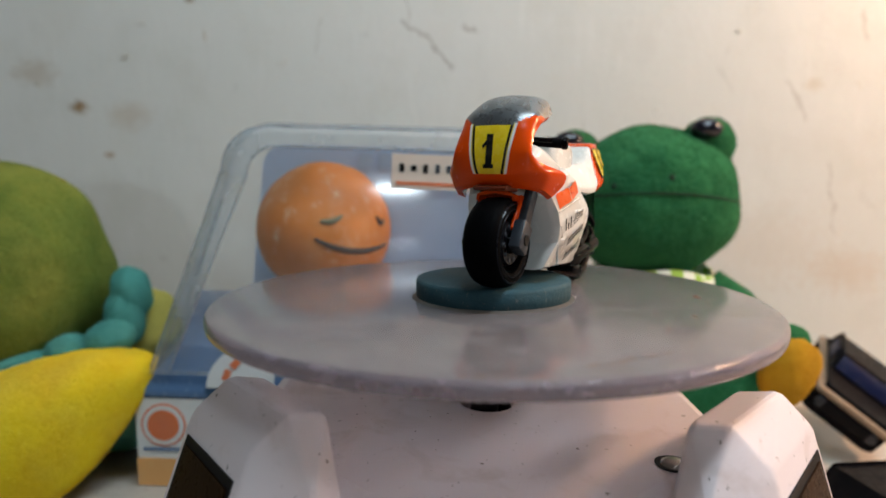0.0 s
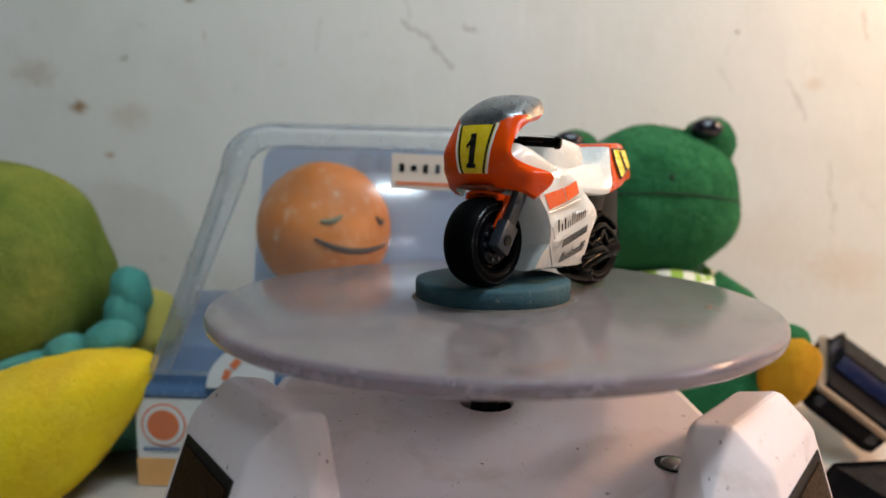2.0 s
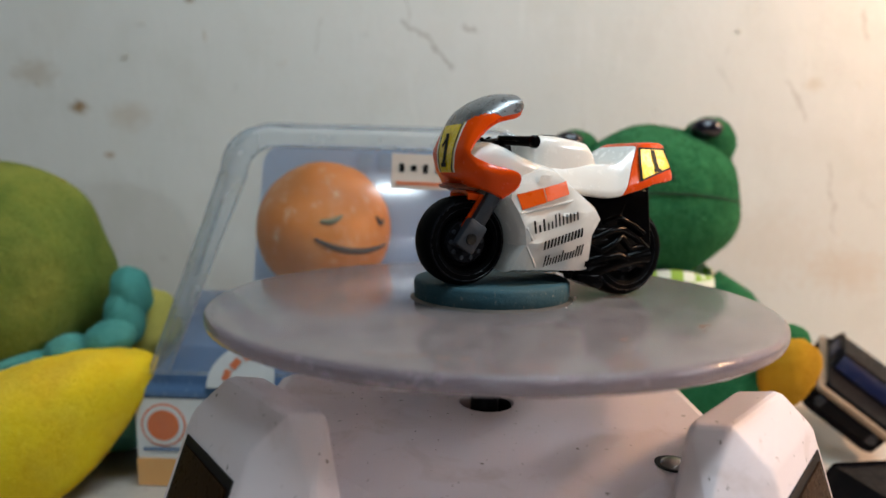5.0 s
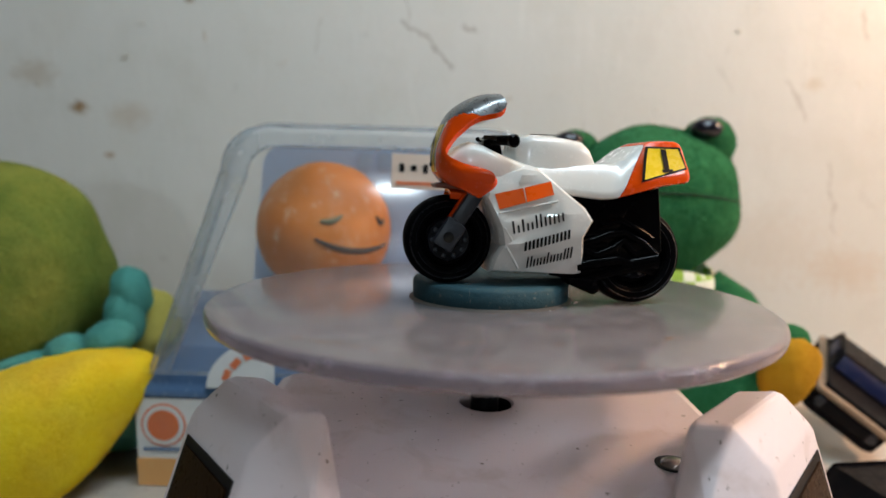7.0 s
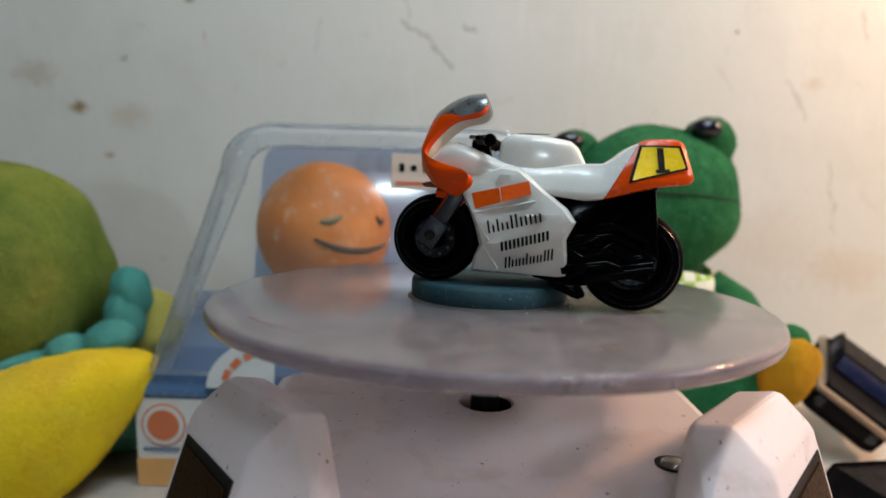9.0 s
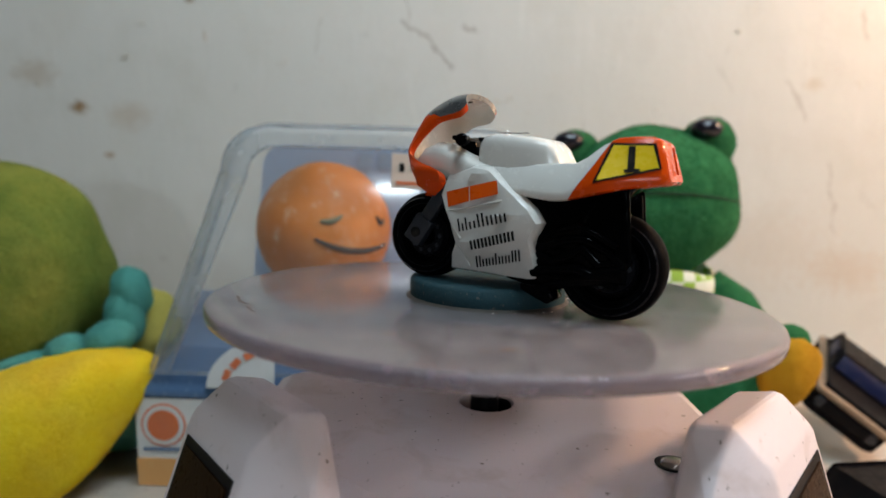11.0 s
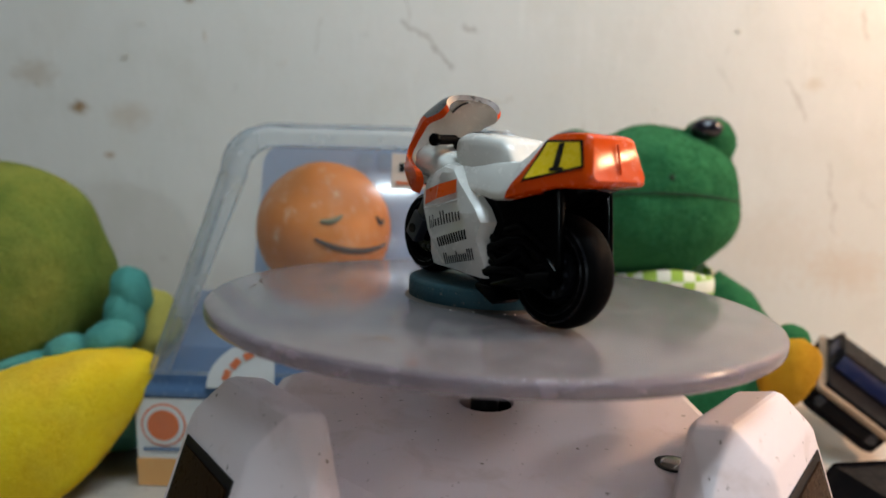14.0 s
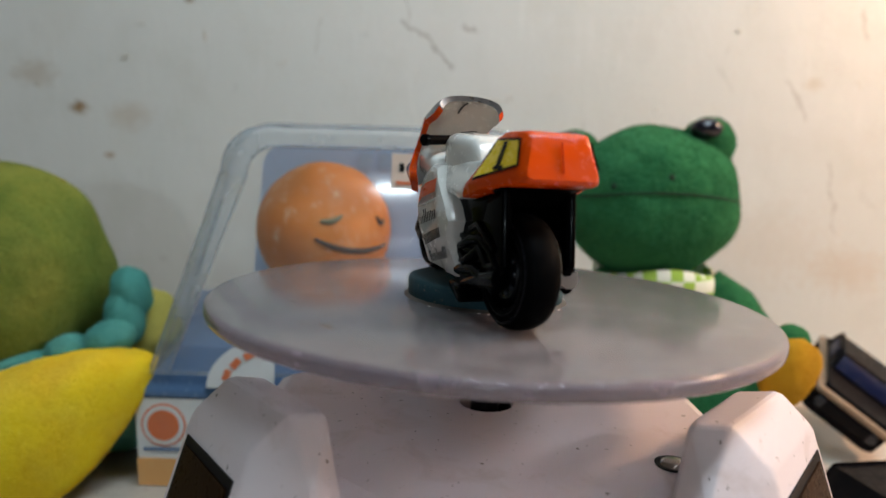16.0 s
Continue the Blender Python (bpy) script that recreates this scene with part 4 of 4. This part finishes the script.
part("body", round_body(), body_green, rp, sharp=80)
part("spike", loft([[(RB[0] - 6 + 2.2 * math.cos(a) * k, RB[1] - 33 + 1.2 * math.sin(a) * k, RB[2] + 17 + h) for a in [2 * math.pi * i / 12 for i in range(12)]] for k, h in ((1.0, -6), (0.9, -1), (0.5, 5), (0.1, 8))]), yellow_plush, rp, "small yellow felt spike")
for c, r, t in (((-115.5, 75, 58.0), (6.3, 7.0, 8.8), 12), ((-116.5, 72, 50), (6.2, 7, 9.5), 6), ((-118.2, 65, 44.5), (8.4, 7.2, 6.2), 24), ((-130.5, 62, 40.8), (7.2, 6.8, 5.4), 20), ((-145.0, 60, 35), (11.5, 7.2, 5.6), 18)):
    part("limb", lump(c, r, pose(0, 0, 0, 0, -t, 0), rough=0.10, seed=c[0]), teal_plush, rp, "teal limb")
part("foot", lump((-114.5, 84, 43), (12, 9, 15), pose(0, 0, 0, 0, 8, 0), rough=0.1), pale_yellow_plush, rp, "pale yellow foot")
part("limb", lump((-128, 84, 16), (30, 20, 16), rough=0.1), teal_plush, rp)

# banana plush
bn = thing("banana_plush", "bright yellow plush banana with a raised seam", "plush toy")


def banana():
    """A tapered pillow with a ridge along its lower side."""
    rings = []
    for i in range(33):
        t = i / 32
        s = 2 * t - 1
        r = max(0.0, 1 - abs(s) ** 2.1) ** 0.78
        ring = []
        for k in range(32):
            a = 2 * math.pi * k / 32
            ridge = 1 + 0.22 * math.exp(-((a - 4.9) / 0.22) ** 2) + 0.03 * noise.noise(Vector((4 * t, math.cos(a) * 2, math.sin(a) * 2)))
            ring.append((50 * s, (17 * math.cos(a)) * r * ridge, (21 * math.sin(a)) * r * ridge - 6 * (1 - s * s) + 4))
        rings.append(ring)
    return loft(rings)


bob = part("body", banana(), yellow_plush, bn, sharp=80)
bob.matrix_local = pose(-0.1440, 0.050, 0.0180, -42, -23.5, 9)
fuzz(bn, bob, 9000, 0.0005, yellow_pile, 9)
for ob in list(rp.children):
    if ob.data.materials[0] == body_green:
        fuzz(rp, ob, 12000, 0.0009, olive_pile, 6)
    elif ob.data.materials[0] == teal_plush:
        fuzz(rp, ob, 2000, 0.0008, teal_pile, 7)


# blister package
blue_card = plastic("blue_card", (0.42, 0.53, 0.70), 0.45, (0.4, 0.45, 0.5), 0.3)
blue_tray = plastic("blue_plastic_tray", (0.085, 0.155, 0.28), 0.2, (0.2, 0.25, 0.3), 0.3, 0.4)
card_white = plastic("white_card", (0.70, 0.70, 0.68), 0.5, (0.5, 0.45, 0.38), 0.25)
card_orange = plastic("orange_card", (0.72, 0.36, 0.12), 0.5, (0.7, 0.55, 0.35), 0.4)
print_orange = plastic("red_orange_print", (0.68, 0.17, 0.06), 0.5)
sticker_paper = plastic("pale_sticker_paper", (0.68, 0.56, 0.46), 0.6, (0.5, 0.3, 0.2), 0.3)


def clear_plastic(name, lo, hi, through_colour, gloss_part, haze=(0.70, 0.72, 0.72)):
    """Thin clear sheet: lets light straight through, with a gloss and a little yellow haze."""
    a = Mat(name, haze, 0.12, spec=0.25)
    a.tint(a.ramp(a.noise(60, 4), 0.60, 0.72, 0, 0.7), (0.55, 0.43, 0.25))
    a.rough(a.noise(240, 4), 0.06, 0.2)
    clear = a.nt.nodes.new("ShaderNodeBsdfTransparent")
    clear.inputs[0].default_value = rgb(through_colour)
    m = a.nt.nodes.new("ShaderNodeMixShader")
    a.nt.links.new(a.ramp(a.noise(55, 5), 0.3, 0.75, lo, hi), m.inputs[0])
    gloss = a.nt.nodes.new("ShaderNodeBsdfGlossy")
    gloss.inputs["Roughness"].default_value = 0.1
    g = a.nt.nodes.new("ShaderNodeMixShader")
    g.inputs[0].default_value = gloss_part
    a.nt.links.new(clear.outputs[0], m.inputs[1])
    a.nt.links.new(a.b.outputs[0], m.inputs[2])
    a.nt.links.new(m.outputs[0], g.inputs[1])
    a.nt.links.new(gloss.outputs[0], g.inputs[2])
    a.nt.links.new(g.outputs[0], a.nt.nodes["Material Output"].inputs[0])
    return a.m


blister = clear_plastic("clear_blister", 0.04, 0.13, (0.97, 0.98, 0.99), 0.05)
blister_side = clear_plastic("hazy_blister_edge", 0.26, 0.48, (0.84, 0.88, 0.91), 0.03, (0.52, 0.55, 0.57))
pack = thing("blister_package", "clear blister package with blue card standing on the table", "package")


def outline(l0, r0, l1, r1, z0, z1, y0, y1, rad, n=8):
    """A trapezoid with round upper corners, leaning from y0 at z0 to y1 at z1."""
    pts = [(l0, z0), (r0, z0)]
    for i in range(n + 1):
        a = math.pi / 2 * i / n
        pts.append((r1 - rad + rad * math.cos(a), z1 - rad + rad * math.sin(a)))
    for i in range(n + 1):
        a = math.pi / 2 * i / n
        pts.append((l1 + rad - rad * math.sin(a), z1 - rad + rad * math.cos(a)))
    return [(x, mix(y0, y1, (z - z0) / (z1 - z0)), z) for x, z in pts]


def dome():
    outer = [outline(-112, 22, -90, 22, 36, 116.5, 104, 106, 15), outline(-111, 21, -89, 21.5, 36, 116.2, 100, 102, 15),
             outline(-107, 17, -84, 20, 36, 115, 82, 88, 14), outline(-102, 13, -79.5, 17.5, 36, 114, 56, 62, 13),
             outline(-99.5, 11, -76.5, 15, 37, 112.3, 53.4, 59.4, 11.5), outline(-94, 7, -71, 12, 38.5, 108, 52.8, 58.6, 9)]
    return loft(outer, caps=False)


bm = dome()
bm.verts.ensure_lookup_table()
bm.faces.new(list(bm.verts)[-20:])
for f in bm.faces:
    if len(f.verts) == 4:
        f.material_index = 1
dm = part("dome", bm, [blister, blister_side], pack, "clear plastic dome, yellowed and scuffed", sharp=30)
for ring, rad in ((outline(-112, 22, -90, 22, 36, 116.5, 104, 106, 15), 0.9), (outline(-102, 13, -79.5, 17.5, 36, 114, 56, 62, 13), 0.35), (outline(-94, 7, -71, 12, 38.5, 108, 52.8, 58.6, 9), 0.45)):
    part("moulded_edge", tube(ring[2:] + ring[:1], rad, 8), blister_side, dm)
part("backing_card", loft([outline(-84, 20, -78.5, 20, 37, 109.5, 103.5, 105, 9), outline(-84, 20, -78.5, 20, 37, 109.5, 102.6, 104.1, 9)]), blue_card, pack, "faded blue backing card", smooth=False)


def tray():
    """The sloping blue ledge between the carton foot and the dome."""
    rings = [[(-106, 53, 29), (14, 53, 29), (16, 104, 29), (-110, 104, 29)], [(-106.3, 53.4, 32), (14, 53.4, 32), (16, 104, 33), (-110.5, 104, 33)],
             [(-100, 58, 37), (10, 58, 37), (14, 104, 44), (-108, 104, 44)], [(-94, 62, 44), (6, 62, 44), (12, 104, 54), (-104, 104, 54)]]
    bm = loft(rings)
    bmesh.ops.recalc_face_normals(bm, faces=bm.faces)
    bmesh.ops.bevel(bm, geom=list(bm.edges), offset=1.2 * MM, segments=3, profile=0.5, affect="EDGES")
    return bm


part("tray", tray(), blue_tray, pack, "glossy blue plastic tray")
foot = part("carton_foot", loft([[(-104.5, 53.5, 0), (14, 53.5, 0), (14, 102, 0), (-106, 102, 0)], [(-105.5, 53.5, 29), (14, 53.5, 29), (14, 103, 29), (-109, 103, 29)]]), card_white, pack, "white carton foot with orange band", smooth=False)
part("orange_band", loft([[(-104.9, 53.1, 0.4), (13, 53.1, 0.4), (13, 53.4, 0.4), (-104.9, 53.4, 0.4)], [(-105.1, 53.1, 9.5), (13, 53.1, 9.5), (13, 53.4, 9.5), (-105.1, 53.4, 9.5)]]), card_orange, foot, smooth=False)


def badge(r, y, a0=0.0, a1=2 * math.pi, n=36):
    """A thin round print facing the viewer."""
    return loft([[(r * math.cos(a0 + (a1 - a0) * i / n), d, r * math.sin(a0 + (a1 - a0) * i / n)) for i in range(n)] for d in (y, y + 0.15)])


for r, y, m, nm in ((7.0, 53.25, print_orange, "round_print"), (6.4, 53.10, card_white, "round_print"), (5.0, 52.95, print_orange, "round_print")):
    part(nm, badge(r, y), m, foot, smooth=False).location = (-0.0965, 0, 0.0205)
part("printed_bar", box((14, 0.3, 0.9), (-96, 53.2, 12.6)), blue_tray, foot, "small unreadable print", smooth=False)
lab = part("label", loft([[(0, d, 0)] + [(-21 * math.cos(math.pi * i / 60), d, 16 * math.sin(math.pi * i / 60)) for i in range(31)] for d in (0, 0.3)]), card_white, pack, "white rounded label with orange marks", smooth=False)
lab.matrix_local = pose(-0.0615, 0.0520, 0.0335, -5, 0, 0)
for i in range(4):
    a = radians(160 - 20 * i)
    b = part("printed_bar", box((3.4, 0.2, 2.2)), print_orange, lab, smooth=False)
    b.matrix_local = Matrix.Translation((15.5 * MM * math.cos(a), -0.0003, 12.2 * MM * math.sin(a))) @ Matrix.Rotation(math.pi / 2 - a, 4, "Y")
tag = part("price_sticker", box((27, 0.3, 10.5), (0, 0, 0)), sticker_paper, pack, "pale price sticker with smudged digits", smooth=False)
tag.matrix_local = pose(-0.0132, 0.0565, 0.1015, -4, 1, 0)
for i, (w, h) in enumerate(((1.5, 2.6), (1.7, 1.8), (1.5, 2.4), (1.3, 2.8), (1.8, 2.2), (1.3, 2.6))):
    part("printed_bar", box((w, 0.15, h), (-10.4 + i * 3.6, -0.25, 1.0)), black_print if i < 3 else fork_grey, tag, smooth=False)
part("printed_bar", box((24, 0.15, 1.0), (0, -0.25, -3.6)), print_orange, tag, smooth=False)
for i in range(5):
    part("printed_bar", box((5.2, 0.2, 5.5), (-40 + i * 7.4, 103.2, 104.5)), plastic("pale_blue_print", (0.33, 0.45, 0.60), 0.5) if i == 0 else bpy.data.materials["pale_blue_print"], pack, smooth=False)

# orange ball


def ball_mat():
    a = Mat("worn_orange_foam", (0.78, 0.215, 0.006), 0.55)
    a.tint(a.ramp(a.noise(70, 5), 0.4, 0.75, 0, 0.6), (0.62, 0.20, 0.02))
    scuff = a.noise(160, 6, 0.75)
    a.tint(a.ramp(a.noise(45, 3), 0.46, 0.66, 0, 0.25), (0.86, 0.52, 0.26))
    a.tint(a.ramp(scuff, 0.54, 0.70, 0, 0.6), (0.88, 0.66, 0.44))
    a.bump(a.noise(500, 4), 0.0003)
    return a.m


ball = thing("smiling_ball", "worn orange foam ball with a drawn smile, in the package", "toy ball")
BC = Vector((-51.5, 83, 80.5))
part("ball", lump(BC, (22.9, 22.0, 23.1), rough=0.02, seg=48), ball_mat(), ball, sharp=80)


def on_ball(lon, lat, lift=0.0):
    a, b = radians(lon), radians(lat)
    return BC + Vector((math.sin(a) * math.cos(b) * (22.9 + lift), -math.cos(a) * math.cos(b) * (22.0 + lift), math.sin(b) * (23.1 + lift)))


ink = plastic("dark_brown_ink", (0.06, 0.035, 0.02), 0.7)
grey_ink = plastic("grey_green_ink", (0.22, 0.20, 0.10), 0.7)
part("smile", tube([on_ball(2 + 70 * i / 24, -0.5 - 9 * i / 24 - 7.5 * math.sin(math.pi * (0.05 + 0.95 * i / 24) ** 0.9), -0.1) for i in range(25)], [0.4 + 0.7 * math.sin(math.pi * (i + 1) / 26) for i in range(25)], 8), ink, ball, "drawn dark smile")
part("eye", tube([on_ball(6 + 18 * i / 10, 11.5 + 5 * (i / 10 - 0.3) ** 2 * 2, -0.2) for i in range(11)], [0.3 + 0.7 * math.sin(math.pi * (i + 1) / 12) for i in range(11)], 8), grey_ink, ball, "faded drawn eye")
part("eye", tube([on_ball(59 + 9 * i / 10, 9 + 5 * (i / 10 - 0.6) ** 2 * 3, -0.1) for i in range(11)], [0.3 + 0.6 * math.sin(math.pi * (i + 1) / 12) for i in range(11)], 8), ink, ball, "drawn dark eye")

# toy cars
car_black = plastic("worn_black_paint", (0.004, 0.0035, 0.0045), 0.4, (0.04, 0.03, 0.024), 0.3, spec=0.05)
car_cream = plastic("worn_cream_plastic", (0.25, 0.175, 0.115), 0.4, (0.15, 0.1, 0.08), 0.5)
car_blue = plastic("dark_blue_plastic", (0.004, 0.008, 0.04), 0.4, spec=0.2)
car_green = plastic("green_black_paint", (0.025, 0.11, 0.018), 0.35, (0.008, 0.008, 0.008), 0.6)


def toy_car(name, label, body_mat, trim_mat, glass_mat, top_mat):
    car = thing(name, label, "toy car", group="toy cars by the wall")
    lower = loft([[(x, y, z) for x, z in prof] for y, prof in (
        (-12, [(-24, 3.5), (24, 3.5), (25, 5), (25, 11), (-25, 11), (-25, 5)]), (-13, [(-25, 3.5), (25, 3.5), (26, 5), (26, 10.5), (-26, 10.5), (-26, 5)]),
        (13, [(-25, 3.5), (25, 3.5), (26, 5), (26, 10.5), (-26, 10.5), (-26, 5)]), (12, [(-24, 3.5), (24, 3.5), (25, 5), (25, 11), (-25, 11), (-25, 5)]))])
    part("lower_body", lower, body_mat, car)
    upper = loft([[(x, y, z) for x, z in prof] for y, prof in (
        (-11, [(-24, 11), (24, 11), (23, 13.6), (10, 14.4), (5, 20.5), (-13, 20.5), (-19, 14), (-24, 13)]), (-12, [(-24, 11), (24, 11), (23.6, 13), (10, 13.8), (5, 19.5), (-13, 19.5), (-19, 13.4), (-24, 12.6)]),
        (12, [(-24, 11), (24, 11), (23.6, 13), (10, 13.8), (5, 19.5), (-13, 19.5), (-19, 13.4), (-24, 12.6)]), (11, [(-24, 11), (24, 11), (23, 13.6), (10, 14.4), (5, 20.5), (-13, 20.5), (-19, 14), (-24, 13)]))])
    b = part("upper_body", upper, top_mat, car)
    part("grille", box((1.2, 17, 3.6), (26.2, 0, 7.4), 0.3), dark_hole, car)
    for y in (-9.5, 9.5):
        part("headlight", revolve([(0, 26.9), (1.6, 26.7), (2.0, 26.1), (2.0, 25)], 16), fork_grey, car).matrix_local = Matrix.Translation((0, y * MM, 7.6 * MM)) @ Matrix.Rotation(math.pi / 2, 4, "Y")
    part("chassis", box((48, 24, 3), (0, 0, 3.6), 0.6), body_mat, car)
    part("bumper", box((2, 24, 2), (26, 0, 4.6), 0.6), body_mat, car)
    part("bumper", box((2, 24, 2), (-26, 0, 4.6), 0.6), body_mat, car)
    part("stripe", box((53.5, 27, 1.8), (0, 0, 10.9), 0.4), trim_mat, b)
    part("windscreen", box((0.6, 20, 5.6), (8.2, 0, 16.6), 0.2, turn=pose(0, 0, 0, 0, -39, 0)), glass_mat, b)
    for s in (-1, 1):
        part("side_window", box((13, 0.5, 4.2), (-4, s * 11.9, 16.4), 0.2), glass_mat, b)
        for x in (-15, 15):
            w = part("wheel", revolve([(0, -2.6), (3.4, -2.6), (5.2, -2.2), (5.5, 0), (5.2, 2.2), (3.4, 2.6), (0, 2.6)], 24, "y"), tyre_rubber, car)
            w.location = Vector((x, s * 12.2, 5.5)) * MM
            part("hubcap", revolve([(0, -3.0), (2.6, -2.9), (2.8, -2.2), (2.8, 2.2), (2.6, 2.9), (0, 3.0)], 18, "y"), chrome_toy, w)
    return car


car1 = toy_car("toy_car", "worn black and cream toy car lying tipped on its side", car_black, car_cream, car_blue, car_black)
car1.matrix_world = Matrix.Translation((0.1450, 0.110, 0.0130)) @ pose(0, 0, 0, 0, -20, 0) @ Matrix(((-0.50, 0.515, 0.70), (-0.86, -0.345, -0.36), (0.05, -0.78, 0.62))).to_4x4() @ Matrix.Diagonal((1.05, 1.05, 1.15, 1))
car2 = toy_car("toy_car", "green and black toy car standing on the table", car_black, car_green, dark_hole, car_black)
car2.matrix_world = pose(0.124, 0.036, -0.0022, 0, 0, 10)

# ---- what turns ----
# seconds, turn of the disc in degrees
TURN = [(0, 51.8), (0.5, 48.6), (1, 45.3), (1.5, 42.4), (2, 39.3), (2.5, 35.9), (3, 31.8), (3.5, 27.9), (4, 23.9), (6.5, 4.1), (7, 0), (7.5, -3.9), (8, -8.0), (8.5, -12.3), (9, -16.7),
        (11.5, -41.2), (12, -44.1), (12.5, -47.5), (13, -51.8), (13.5, -56.0), (14, -62.7), (14.5, -66.8), (15, -70.3), (15.5, -73.0), (16, -78.2)]
LEAN = pose(0, 0, 0, -1.50, -0.37, 0)


def motions():
    spin = [(t, pose(0, 0, DISC_Z, 0, 0, a) @ LEAN) for t, a in TURN]
    walk(disc, spin)
    walk(puck, [(t, m @ pose(0.0002, -0.0010, 0.00062)) for t, m in spin])
    walk(bike, [(t, m @ pose(-0.00983, -0.00806, 0, 0, 0, 8.8)) for t, m in spin])


motions()
